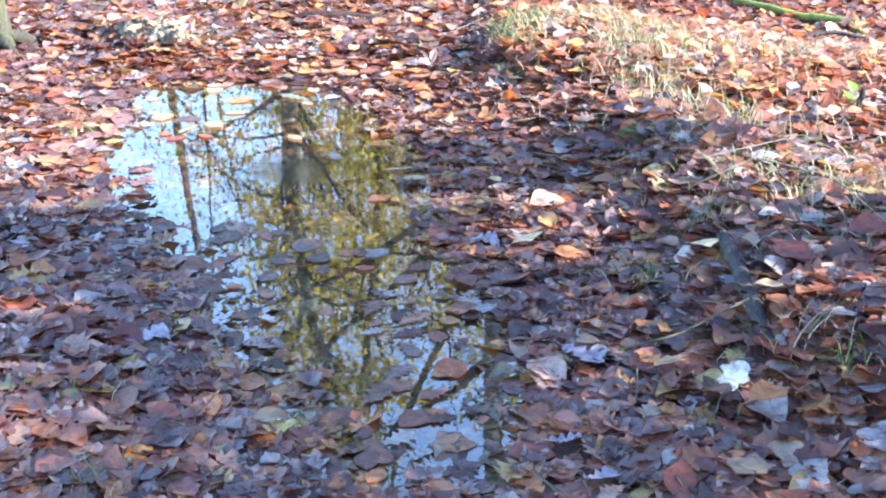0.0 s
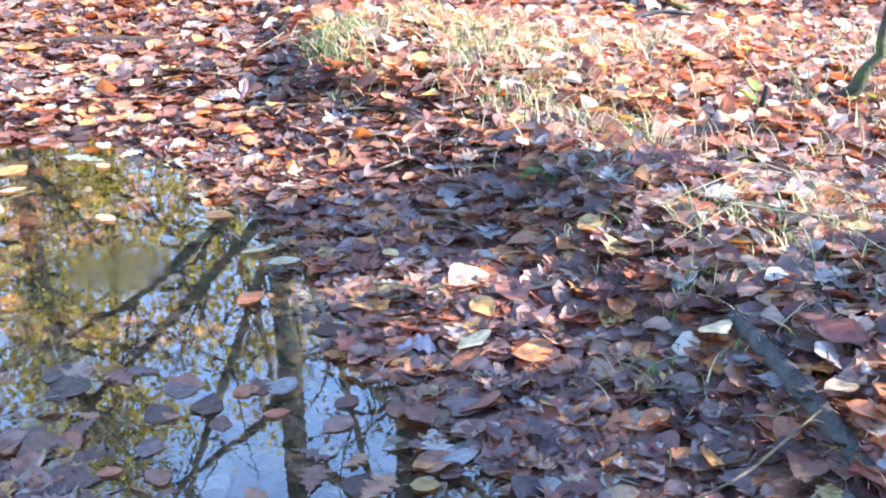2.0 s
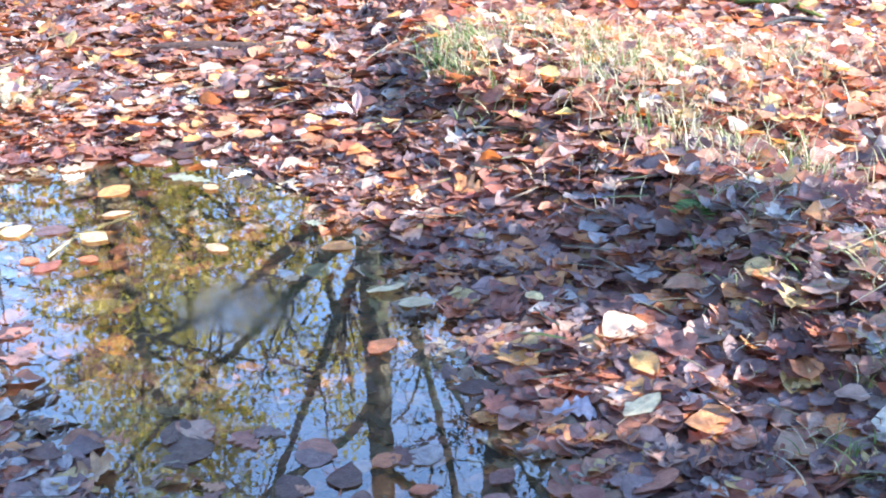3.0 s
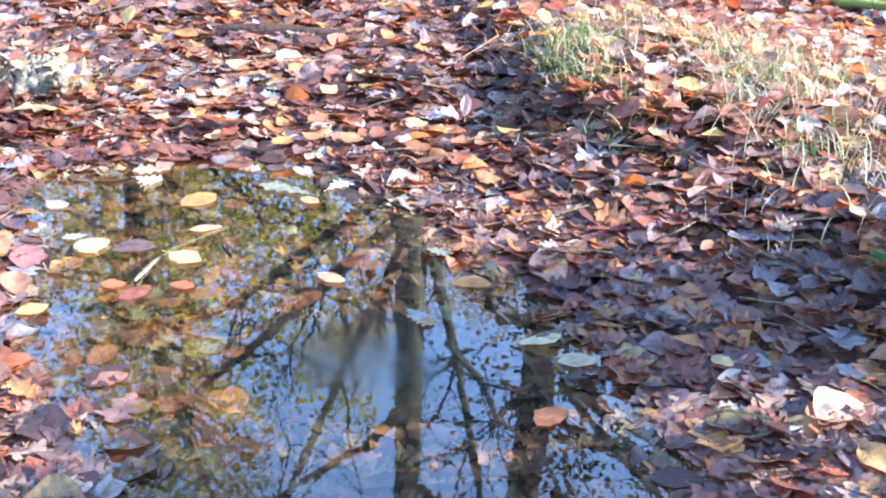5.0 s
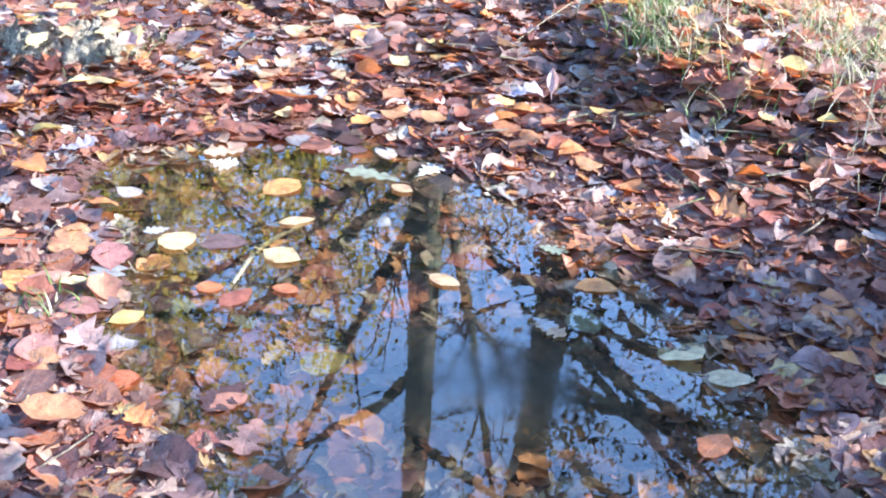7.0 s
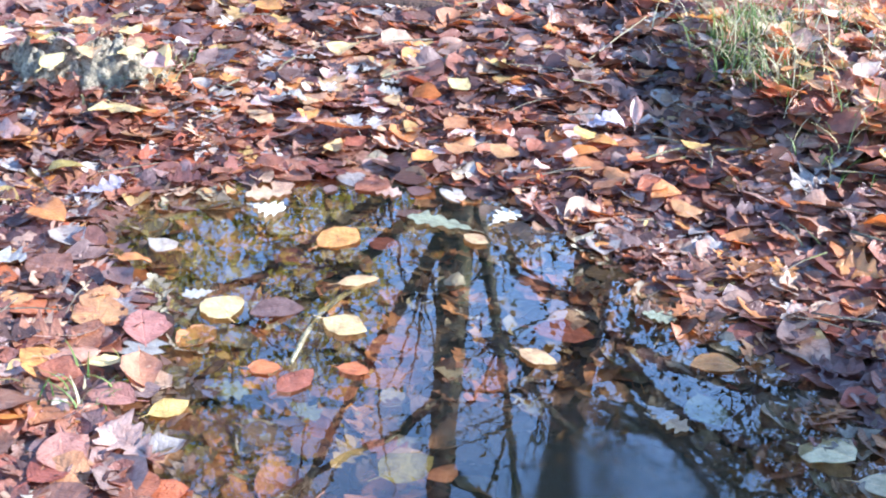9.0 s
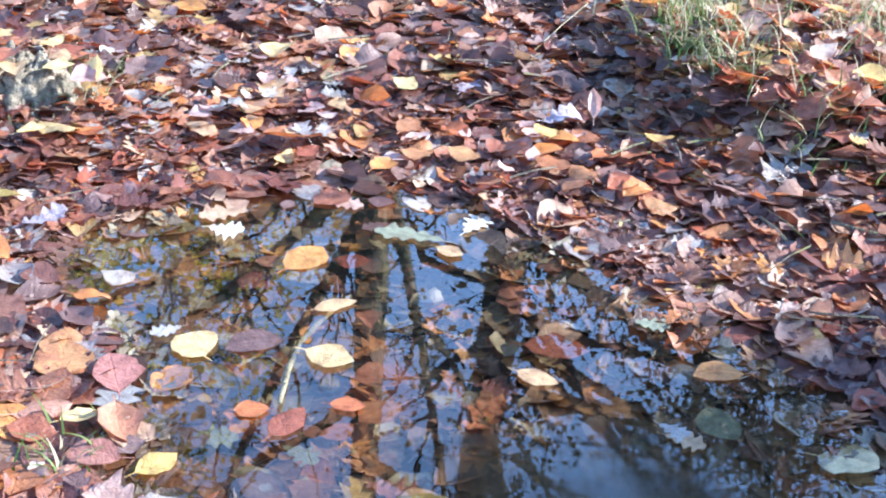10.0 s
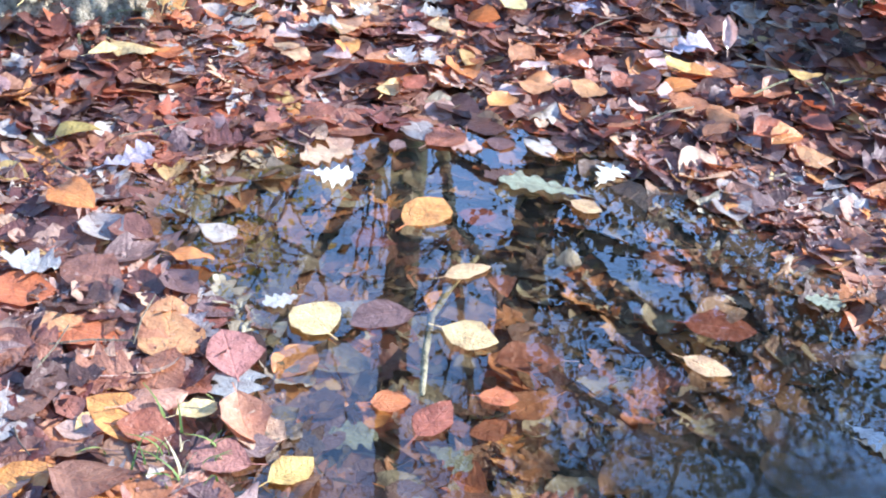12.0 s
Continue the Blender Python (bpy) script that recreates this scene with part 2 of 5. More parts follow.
def shore_distance(x, y):
    """Distance to the puddle's outline, negative inside."""
    p = np.stack([np.ravel(x), np.ravel(y)], -1)
    a, b = SHORE, np.roll(SHORE, -1, 0)
    best, inside = np.full(len(p), 1e9), np.zeros(len(p), bool)
    for (ax, ay), (bx, by) in zip(a, b):
        ex, ey = bx - ax, by - ay
        k = np.clip(((p[:, 0] - ax) * ex + (p[:, 1] - ay) * ey) / (ex * ex + ey * ey), 0, 1)
        best = np.minimum(best, np.hypot(p[:, 0] - ax - k * ex, p[:, 1] - ay - k * ey))
        if ey:
            inside ^= ((ay > p[:, 1]) != (by > p[:, 1])) & (p[:, 0] < ax + ex * (p[:, 1] - ay) / ey)
    return np.where(inside, -best, best).reshape(np.shape(x))


def ground_height(x, y):
    x, y = np.asarray(x, float), np.asarray(y, float)
    sd = shore_distance(x, y)
    deep = 0.036 + 0.022 * smooth_step(0.55, 1.1, y)
    bed = -deep * smooth_step(0.0, 0.28, -sd) - 0.004 * smooth_step(0, 0.04, -sd)
    rise = 0.006 * smooth_step(0, 0.3, sd) + 0.018 * smooth_step(0.3, 0.9, sd)
    edge = np.interp(y, [0.4, 0.85, 1.3, 1.6, 1.75, 2.0, 2.12, 2.25, 3.2], [1.55, 1.31, 1.10, 0.80, 0.48, 0.26, 0.36, 0.36, 0.0])
    up = (x - edge) * 0.88
    bank = (0.083 * smooth_step(0, np.interp(y, [0.9, 1.3, 1.55, 1.75, 2.0, 2.08, 2.16, 2.3], [0.33, 0.27, 0.45, 0.75, 0.75, 0.40, 0.16, 0.16]), up) - 0.075 * smooth_step(0.42, 1.0, up)) * smooth_step(0.34, 0.70, y) * (1 - 0.55 * smooth_step(2.26, 2.9, y)) * (1 - smooth_step(3, 6, x))
    lip = 0.026 * np.exp(-((x - 0.10) / 0.20) ** 2 - ((y - 2.36) / 0.16) ** 2)
    mound = lip - 0.11 * smooth_step(2.5, 3.5, y) * smooth_step(0.1, 0.9, x)
    clod = 0.045 * np.exp(-((x + 0.66) / 0.24) ** 2 - ((y - 2.10) / 0.22) ** 2)
    rough = 0.010 * lumps(x, y, 9, 3) + 0.02 * lumps(x, y, 1.8, 4) * smooth_step(2.5, 6, np.hypot(x, y - 1.5))
    return bed + rise + (bank + mound + clod + rough * smooth_step(0, 0.5, sd)) * smooth_step(0.02, 0.25, sd)


# ---- ground and puddle ----
def axis(lo, hi, step, far):
    mid = np.arange(lo, hi + 1e-6, step)
    grow = np.geomspace(step, far, 26).cumsum()
    return np.concatenate([(lo - grow)[::-1], mid, hi + grow])


gx, gy = np.meshgrid(axis(-2.2, 2.8, 0.04, 90), axis(-0.8, 4.6, 0.04, 90))
rows, cols = gx.shape
gv = np.stack([gx, gy, ground_height(gx, gy)], -1).reshape(-1, 3)
idx = np.arange(rows * cols).reshape(rows, cols)
gf = np.stack([idx[:-1, :-1], idx[:-1, 1:], idx[1:, 1:], idx[1:, :-1]], -1).reshape(-1, 4)
ground = mesh_object("ground", gv, gf, [SOIL, MUD])
middle = gv[gf].mean(1)
ground.data.polygons.foreach_set("material_index", (shore_distance(middle[:, 0], middle[:, 1]) < 0.03).astype(np.int32))
tagged(ground, "dark forest soil with a muddy hollow under the leaves", "ground", kind="structure")

wx, wy = np.meshgrid(np.linspace(-0.75, 1.60, 24), np.linspace(-0.20, 2.2, 24))
wi = np.arange(24 * 24).reshape(24, 24)
water = mesh_object("water", np.stack([wx, wy, 0 * wx], -1).reshape(-1, 3),
                    np.stack([wi[:-1, :-1], wi[:-1, 1:], wi[1:, 1:], wi[1:, :-1]], -1).reshape(-1, 4), WATER)
tagged(water, "still clear brown puddle water that mirrors sky and trees", "water", kind="structure")


def silt_material():
    """Fine stirred-up mud that hangs in the water and thins out to nothing."""
    n = Nodes("stirred_silt")
    p = n.place()
    wisps = n.noise(9, 5, 0.6, p, 0.8)
    split = n.add("ShaderNodeVectorMath", operation="LENGTH")
    n.link(p, split.inputs[0])
    edge = n.math("SUBTRACT", 1.0, n.math("MULTIPLY", split.outputs["Value"], 4.8))
    thick = n.ramp(n.math("ADD", edge, n.math("MULTIPLY", n.math("SUBTRACT", wisps, 0.5), 1.3)), [(0.05, (0, 0, 0)), (0.70, (0.62, 0.62, 0.62))])
    n.set(Base_Color=n.mix(n.noise(30, 4, 0.6, p), (0.045, 0.041, 0.031), (0.072, 0.065, 0.050)), Roughness=0.9)
    clear = n.add("ShaderNodeBsdfTransparent")
    both = n.add("ShaderNodeMixShader")
    n.link(thick, both.inputs[0])
    n.link(clear.outputs[0], both.inputs[1])
    n.link(n.bsdf.outputs[0], both.inputs[2])
    n.link(both.outputs[0], n.out.inputs["Surface"])
    return n.mat


SILT = silt_material()
for k, (dz, sc) in enumerate(((-0.012, 0.80), (-0.022, 1.15))):
    ring = [(0.29 * math.cos(a) * sc, 0.22 * math.sin(a) * sc, 0.002 * math.sin(3 * a)) for a in np.linspace(0, 2 * math.pi, 40, endpoint=False)]
    cloud = mesh_object("silt_cloud", [(0, 0, 0)] + ring, [(0, 1 + i, 1 + (i + 1) % 40) for i in range(40)], SILT)
    cloud.location = (0.36 + 0.02 * k, 1.24, dz)
    tagged(cloud, "thin cloud of stirred grey-brown silt in the puddle", "silt", kind="stuff")


# ---- leaves ----
def leaf_shape(kind, seed):
    """A leaf one unit long that points along +x, pleated, folded and curled: vertices, faces, coordinates on the leaf."""
    r = np.random.default_rng(seed)
    if kind == "beech":
        us = np.linspace(0, 1, 8)
        half = r.uniform(0.28, 0.40) * np.sin(np.pi * us ** r.uniform(0.8, 1.05)) ** r.uniform(0.62, 0.92)
        ribs = np.array([-1, -0.5, 0, 0.5, 1])
    elif kind == "birch":
        us = np.linspace(0, 1, 8)
        half = 0.40 * np.interp(us, [0, 0.12, 0.3, 0.6, 0.85, 1], [0, 0.72, 1.0, 0.72, 0.22, 0])
        ribs = np.array([-1, -0.5, 0, 0.5, 1])
    elif kind == "lobed":
        us = np.linspace(0, 1, 17)
        half = np.interp(us, [0, 0.14, 0.45, 0.78, 1], [0.05, 0.26, 0.40, 0.36, 0.08]) * (1 + 0.26 * np.sin(2 * np.pi * 2.5 * us - 0.9))
        ribs = np.array([-1, -0.5, 0, 0.5, 1])
    else:
        us = np.linspace(0, 1, 19)
        half = np.interp(us, [0, 0.12, 0.6, 0.85, 1], [0.03, 0.13, 0.31, 0.26, 0.04]) * (1 + 0.38 * np.sin(2 * np.pi * 4.3 * us + r.uniform(-0.6, 0.6)))
        half[-1] = 0.05
        ribs = np.array([-1, 0, 1])
    bend, fold, twist, wave = r.normal(0, 0.48), abs(r.normal(0, 0.22)) * r.choice([1, 1, -1]), r.normal(0, 0.24), r.uniform(0.01, 0.03)
    phase, sway, lop, roll = r.uniform(0, 6.28), r.normal(0, 0.06), r.normal(1.0, 0.10), max(0.0, r.normal(0.0, 0.30))
    verts, uv = [], []
    for i, u in enumerate(us):
        for v in ribs:
            jag = (1 + (0.08 * r.normal() if abs(v) == 1 else 0)) * (lop if v > 0 else 2 - lop)
            y = half[i] * v * jag + sway * math.sin(math.pi * u)
            x = u + (0.03 * abs(v) * half[i] if kind != "oak" else 0.10 * abs(v) * half[i])
            z = fold * abs(y) + bend * (u - 0.5) ** 2 * 0.5 + twist * (u - 0.5) * y + wave * math.sin(9 * u + phase + 2 * v) * abs(v)
            z += r.normal(0, 0.022) * abs(v) + roll * (2.2 * y * y * (u - 0.2) + 0.35 * max(0.0, u - 0.6) ** 2)
            verts.append((x - 0.5, y, z))
            uv.append((u, v))
    k = len(ribs)
    faces = [(i * k + j, (i + 1) * k + j, (i + 1) * k + j + 1, i * k + j + 1) for i in range(len(us) - 1) for j in range(k - 1)]
    n = len(verts)  # a short stalk
    for x, w in ((-0.5, 0.012), (-0.72, 0.009)):
        verts += [(x, -w, 0.0), (x, w, 0.004)]
        uv += [(0, 0.0), (0, 0.02)]
    faces.append((n, n + 1, n + 3, n + 2))
    # the stalk starts inside the blade
    verts[n] = (-0.40, -0.012, verts[k + k // 2][2] - 0.004)
    verts[n + 1] = (-0.40, 0.012, verts[k + k // 2][2] - 0.004)
    return np.array(verts), np.array(faces), np.array(uv)


SHAPES = [leaf_shape("beech", s) for s in range(40, 52)] + [leaf_shape("oak", s) for s in range(20, 25)] + [leaf_shape("birch", s) for s in range(30, 32)]


LOBED = leaf_shape("lobed", 7)


def turns(yaw, tilt, lean):
    """Rotation matrices: a turn about z, then a tilt of that size towards the bearing lean."""
    c, s, k = np.cos(tilt), np.sin(tilt), 1 - np.cos(tilt)
    ax, ay = -np.sin(lean), np.cos(lean)
    z = np.zeros_like(yaw)
    tilted = np.stack([np.stack([c + ax * ax * k, ax * ay * k, ay * s], -1), np.stack([ax * ay * k, c + ay * ay * k, -ax * s], -1), np.stack([-ay * s, ax * s, c], -1)], -2)
    spun = np.stack([np.stack([np.cos(yaw), -np.sin(yaw), z], -1), np.stack([np.sin(yaw), np.cos(yaw), z], -1), np.stack([z, z, z + 1], -1)], -2)
    return tilted @ spun


def leaf_pile(xyz, size, tilt):
    """Many leaves as one set of vertices, faces and leaf coordinates."""
    n = len(xyz)
    which = rng.choice(len(SHAPES), n, p=[0.054] * 12 + [0.062] * 5 + [0.021] * 2)
    turn = turns(rng.uniform(0, 2 * np.pi, n), tilt, rng.uniform(0, 2 * np.pi, n))
    V, F, U, base = [], [], [], 0
    for s, (v, f, u) in enumerate(SHAPES):
        mine = np.flatnonzero(which == s)
        if not len(mine):
            continue
        bigger = 1.02 if 12 <= s < 17 else 1.0
        pts = np.einsum("nij,vj->nvi", turn[mine], v) * (size[mine] * bigger)[:, None, None] + xyz[mine][:, None]
        V.append(pts.reshape(-1, 3))
        F.append((f[None] + (np.arange(len(mine)) * len(v))[:, None, None] + base).reshape(-1, 4))
        U.append(np.tile(u, (len(mine), 1)))
        base += len(mine) * len(v)
    return np.concatenate(V), np.concatenate(F), np.concatenate(U)


def strew(n, lo, hi):
    return rng.uniform(lo[0], hi[0], n), rng.uniform(lo[1], hi[1], n)


def in_view_wedge(x, y):
    """The stretch of forest floor that lies open round the puddle."""
    return (x > -0.85 - 0.42 * np.maximum(y - 0.9, 0) - 0.1) & (x < 2.35) & (y > -0.35) & (y < 4.6)


# open places where a leaf floats by itself
CLEAR = [(0.00, 1.46), (-0.17, 1.45), (-0.21, 1.48), (-0.01, 1.57), (0.26, 1.45), (0.04, 1.36), (-0.07, 1.34), (0.07, 1.37), (0.03, 1.33), (0.01, 1.33), (-0.17, 1.75), (0.07, 1.77), (-0.15, 1.23), (-0.26, 1.28), (-0.03, 1.32), (-0.11, 1.29), (-0.01, 1.28), (-0.23, 1.35), (-0.01, 1.70), (0.13, 1.74), (-0.08, 1.76), (0.40, 1.59)]
CLEAR += [(0.42, 1.36), (0.48, 1.40), (0.43, 1.35), (0.62, 1.32), (0.67, 1.29), (0.28, 1.54), (0.14, 1.20), (-0.10, 1.08), (0.18, 1.20), (0.13, 1.22), (0.80, 1.17), (0.67, 1.22), (1.00, 0.97), (0.83, 0.75), (0.64, 0.56), (1.08, 0.59), (1.17, 0.42), (1.16, 0.39), (1.01, 0.12), (1.51, 0.17), (1.43, 0.25), (0.64, 0.29)]


def carpet():
    x, y = strew(74000, (-2.4, -0.35), (2.4, 4.6))
    sd = shore_distance(x, y)
    keep = in_view_wedge(x, y)
    # fewer towards the far end, few in the water, none on the open mud
    keep &= rng.random(len(x)) < np.where(y > 3.2, 0.6, 1.0)
    keep &= ~((sd < 0) & (rng.random(len(x)) > np.where(y < 0.85, 0.025, np.where(sd < -0.06, 0.0, np.where(x > 0.1, 0.08, 0.25)))))
    keep &= ~((np.hypot((x - 0.36) / 1.3, y - 1.28) < 0.13 + 0.07 * rng.random(len(x))))
    for cx, cy in CLEAR:
        keep &= (np.hypot(x - cx, y - cy) > 0.045) | (rng.random(len(x)) < 0.12)
    # grass shows through on the bank
    thin = np.exp(-((x - 1.55) / 0.35) ** 2 - ((y - 1.45) / 0.5) ** 2)
    keep &= rng.random(len(x)) > 0.35 * thin
    x, y, sd = x[keep], y[keep], sd[keep]
    heap = np.where(sd < 0, np.where(y < 0.85, 0.014, 0.010), 0.003 + 0.012 * smooth_step(0.03, 0.30, sd) + 0.010 * smooth_step(0.25, 0.6, sd))
    stack = rng.random(len(x)) ** 1.4 * heap + 0.003
    size = np.clip(rng.normal(0.057, 0.015, len(x)), 0.026, 0.095)
    tilt = np.abs(rng.normal(0, np.where(sd < 0, 0.08, 0.05 + 0.13 * smooth_step(0.03, 0.30, sd) + 0.12 * smooth_step(0.3, 0.7, sd))))
    return np.stack([x, y, ground_height(x, y) + stack], -1), size, tilt, stack


litter = tagged(new("leaf_litter"), "wet brown and russet beech and oak leaves covering the forest floor", "leaf litter")
spots, size, tilt, stack = carpet()
# the loose topmost leaves round the puddle lie as pieces of their own
near = (np.hypot(spots[:, 0] - 0.1, spots[:, 1] - 1.55) < 0.75) & (stack > 0.011)
loose = np.flatnonzero(near)[:300]
rest = np.setdiff1d(np.arange(len(spots)), loose)
v, f, u = leaf_pile(spots[rest], size[rest], tilt[rest])
tagged(mesh_object("leaf_carpet", v, f, LITTER, litter, uv=u), kind="stuff")


def leaf_mesh(shape, material):
    v, f, u = shape
    ob = mesh_object("leaf", v, f, material, uv=u)
    me = ob.data
    bpy.data.objects.remove(ob)
    return me


LEAF_MESHES = [leaf_mesh(shape, LEAF_ONE) for shape in SHAPES]
for i in loose:
    which = int(rng.choice(len(SHAPES), p=[0.068] * 12 + [0.030] * 5 + [0.017] * 2))
    piece = new("leaf", LEAF_MESHES[which])
    piece.parent = litter
    turn = turns(np.array([rng.uniform(0, 6.28)]), tilt[i:i + 1], np.array([rng.uniform(0, 6.28)]))[0]
    piece.matrix_world = Matrix.Translation(spots[i]) @ Matrix(turn.tolist()).to_4x4() @ Matrix.Scale(float(size[i]), 4)


# leaves sunk to the bed and coated with silt, and a few that float near the shore
n = 9000
x, y = strew(n, (-0.5, -0.05), (1.42, 2.0))
sd = shore_distance(x, y)
cloudy = np.hypot((x - 0.34) / 1.3, y - 1.27)
keep = (sd < 0.02) & (rng.random(n) < np.where(y < 0.8, 0.55, 0.75)) & (cloudy > 0.04 + 0.10 * rng.random(n))
x, y = x[keep], y[keep]
v, f, u = leaf_pile(np.stack([x, y, np.minimum(ground_height(x, y) + 0.003 + 0.009 * rng.random(len(x)), -0.004)], -1), np.clip(rng.normal(0.058, 0.013, len(x)), 0.03, 0.09), np.abs(rng.normal(0, 0.06, len(x))))
SUNK = leaf_material("silted_leaf", ramp=[(0.0, (0.10, 0.066, 0.042)), (0.2, (0.165, 0.095, 0.060)), (0.4, (0.23, 0.125, 0.075)), (0.55, (0.20, 0.165, 0.11)), (0.7, (0.34, 0.17, 0.07)), (0.82, (0.29, 0.26, 0.18)), (0.92, (0.46, 0.21, 0.07))])
tagged(mesh_object("sunken_leaves", v, f, SUNK, litter, uv=u), kind="stuff")
# leaves hanging just under the surface in the shallows
n = 2600
x, y = strew(n, (-0.5, -0.05), (1.42, 2.0))
sd = shore_distance(x, y)
cloudy = np.hypot((x - 0.34) / 1.3, y - 1.27)
keep = (sd < 0) & (rng.random(n) < 0.09 + 0.55 * np.exp(sd / 0.07) + 0.42 * (x < 0.30) * (y < 1.42)) & (cloudy > 0.13 + 0.10 * rng.random(n))
for cx, cy in CLEAR:
    keep &= (np.hypot(x - cx, y - cy) > 0.05) | (rng.random(n) < 0.3)
x, y = x[keep], y[keep]
v, f, u = leaf_pile(np.stack([x, y, -0.006 - 0.020 * rng.random(len(x)) ** 0.7], -1), np.clip(rng.normal(0.056, 0.012, len(x)), 0.03, 0.085), np.abs(rng.normal(0, 0.05, len(x))))
v[:, 2] = np.minimum(v[:, 2], -0.003)
tagged(mesh_object("drowned_leaves", v, f, LITTER, litter, uv=u), kind="stuff")
x, y = strew(2600, (-0.5, -0.05), (1.42, 2.0))
sd = shore_distance(x, y)
keep = (sd < 0) & (rng.random(2600) < np.where(y < 0.85, 0.20, np.where(x > 0.12, 0.14, 0.40) * np.exp(-np.abs(sd) / 0.05) + 0.02 * (x < 0.1) + 0.45 * smooth_step(1.76, 1.88, y) * (x < 0.15)))
for cx, cy in CLEAR:
    keep &= np.hypot(x - cx, y - cy) > 0.055
x, y = x[keep], y[keep]
v, f, u = leaf_pile(np.stack([x, y, rng.uniform(-0.001, 0.004, len(x))], -1), np.clip(rng.normal(0.054, 0.012, len(x)), 0.03, 0.08), np.abs(rng.normal(0, 0.03, len(x))))
v[:, 2] = 0.002 + (v[:, 2] - 0.002) * 0.18
tagged(mesh_object("floating_leaves", v, f, LITTER, litter, uv=u), kind="stuff")

# bits of stalk and twig in the litter
V, F = [], []
for _ in range(420):
    x, y = rng.uniform(-1.2, 2.1), rng.uniform(0.0, 3.2)
    if float(shore_distance(x, y)) < 0.04:
        continue
    a, long, w = rng.uniform(0, 6.28), rng.uniform(0.03, 0.11), rng.uniform(0.0008, 0.0020)
    z = float(ground_height(x, y)) + rng.uniform(0.022, 0.036)
    b, c, d = math.cos(a), math.sin(a), rng.normal(0, 0.01)
    k = len(V)
    for t in (-0.5, 0.0, 0.5):
        bow = 0.012 * (0.25 - t * t)
        for ox, oz in ((-w, 0), (0, w * 1.6), (w, 0)):
            V.append((x + b * long * t - c * (ox + bow), y + c * long * t + b * (ox + bow), z + d * t + oz + bow * 0.4))
    for t in (0, 3):
        F += [(k + t, k + t + 1, k + t + 4, k + t + 3), (k + t + 1, k + t + 2, k + t + 5, k + t + 4)]
tagged(mesh_object("stalk_bits", V, F, BARK, litter), kind="stuff")

# dry leaves lying loose on top of the rise, coloured paler for its sunlight
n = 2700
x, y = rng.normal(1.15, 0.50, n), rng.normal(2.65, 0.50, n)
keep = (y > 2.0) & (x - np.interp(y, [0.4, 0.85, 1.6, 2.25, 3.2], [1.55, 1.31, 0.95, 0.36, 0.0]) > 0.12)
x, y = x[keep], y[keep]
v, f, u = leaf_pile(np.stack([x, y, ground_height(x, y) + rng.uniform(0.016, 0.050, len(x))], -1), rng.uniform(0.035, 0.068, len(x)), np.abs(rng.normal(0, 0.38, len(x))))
dry = leaf_material("dry_sunlit_bank_leaf", rough=0.5, glow=0.35, ramp=[(0.0, (0.40, 0.16, 0.07)), (0.22, (0.27, 0.115, 0.07)), (0.40, (0.58, 0.43, 0.31)), (0.55, (0.46, 0.22, 0.10)), (0.68, (0.64, 0.56, 0.46)), (0.80, (0.35, 0.21, 0.15)), (0.92, (0.62, 0.46, 0.15))])
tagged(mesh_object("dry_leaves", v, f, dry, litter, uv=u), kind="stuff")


# thinner litter on the forest floor farther round
def outer_litter():
    n = 26000
    far = 1.2 + 8.5 * rng.random(n) ** 0.75
    a = rng.uniform(0, 2 * np.pi, n)
    x, y = 0.2 + far * np.cos(a), 1.8 + far * np.sin(a)
    keep = ~in_view_wedge(x, y) & (shore_distance(x, y) > 0.1)
    x, y, far = x[keep], y[keep], far[keep]
    xyz = np.stack([x, y, ground_height(x, y) + 0.006 + 0.03 * rng.random(len(x))], -1)
    turn = turns(rng.uniform(0, 6.28, len(x)), np.abs(rng.normal(0, 0.25, len(x))), rng.uniform(0, 6.28, len(x)))
    flat = np.array([(-0.5, 0, 0), (-0.2, -0.3, 0.06), (0.25, -0.27, 0.05), (0.55, 0, 0), (0.25, 0.27, 0.05), (-0.2, 0.3, 0.06)])
    pts = np.einsum("nij,vj->nvi", turn, flat) * (0.06 + 0.007 * far)[:, None, None] + xyz[:, None]
    faces = np.array([(0, 1, 2, 3), (0, 3, 4, 5)])[None] + (np.arange(len(x)) * 6)[:, None, None]
    uv = np.tile([(0, 0), (0.3, -1), (0.7, -1), (1, 0), (0.7, 1), (0.3, 1)], (len(x), 1))
    return pts.reshape(-1, 3), faces.reshape(-1, 4), uv


v, f, u = outer_litter()
tagged(mesh_object("outer_leaf_litter", v, f, LITTER, uv=u), "scattered brown leaves on the woodland floor", "leaf litter", kind="stuff")

# ---- trees ----
def tube(points, radii, sides=7):
    """A tapered round stem along points."""
    points, out, faces = [Vector(p) for p in points], [], []
    for i, (p, r) in enumerate(zip(points, radii)):
        way = (points[min(i + 1, len(points) - 1)] - points[max(i - 1, 0)]).normalized()
        side = way.cross(Vector((0.31, 0.95, 0.02))).normalized()
        up = way.cross(side)
        for k in range(sides):
            a = 2 * math.pi * k / sides
            out.append(p + (side * math.cos(a) + up * math.sin(a)) * r)
    for i in range(len(points) - 1):
        for k in range(sides):
            faces.append((i * sides + k, i * sides + (k + 1) % sides, (i + 1) * sides + (k + 1) % sides, (i + 1) * sides + k))
    faces.append(tuple(range((len(points) - 1) * sides, len(points) * sides)))
    return out, faces


def join(pieces):
    V, F = [], []
    for v, f in pieces:
        base = len(V)
        V += list(v)
        F += [tuple(i + base for i in q) for q in f]
    return V, F


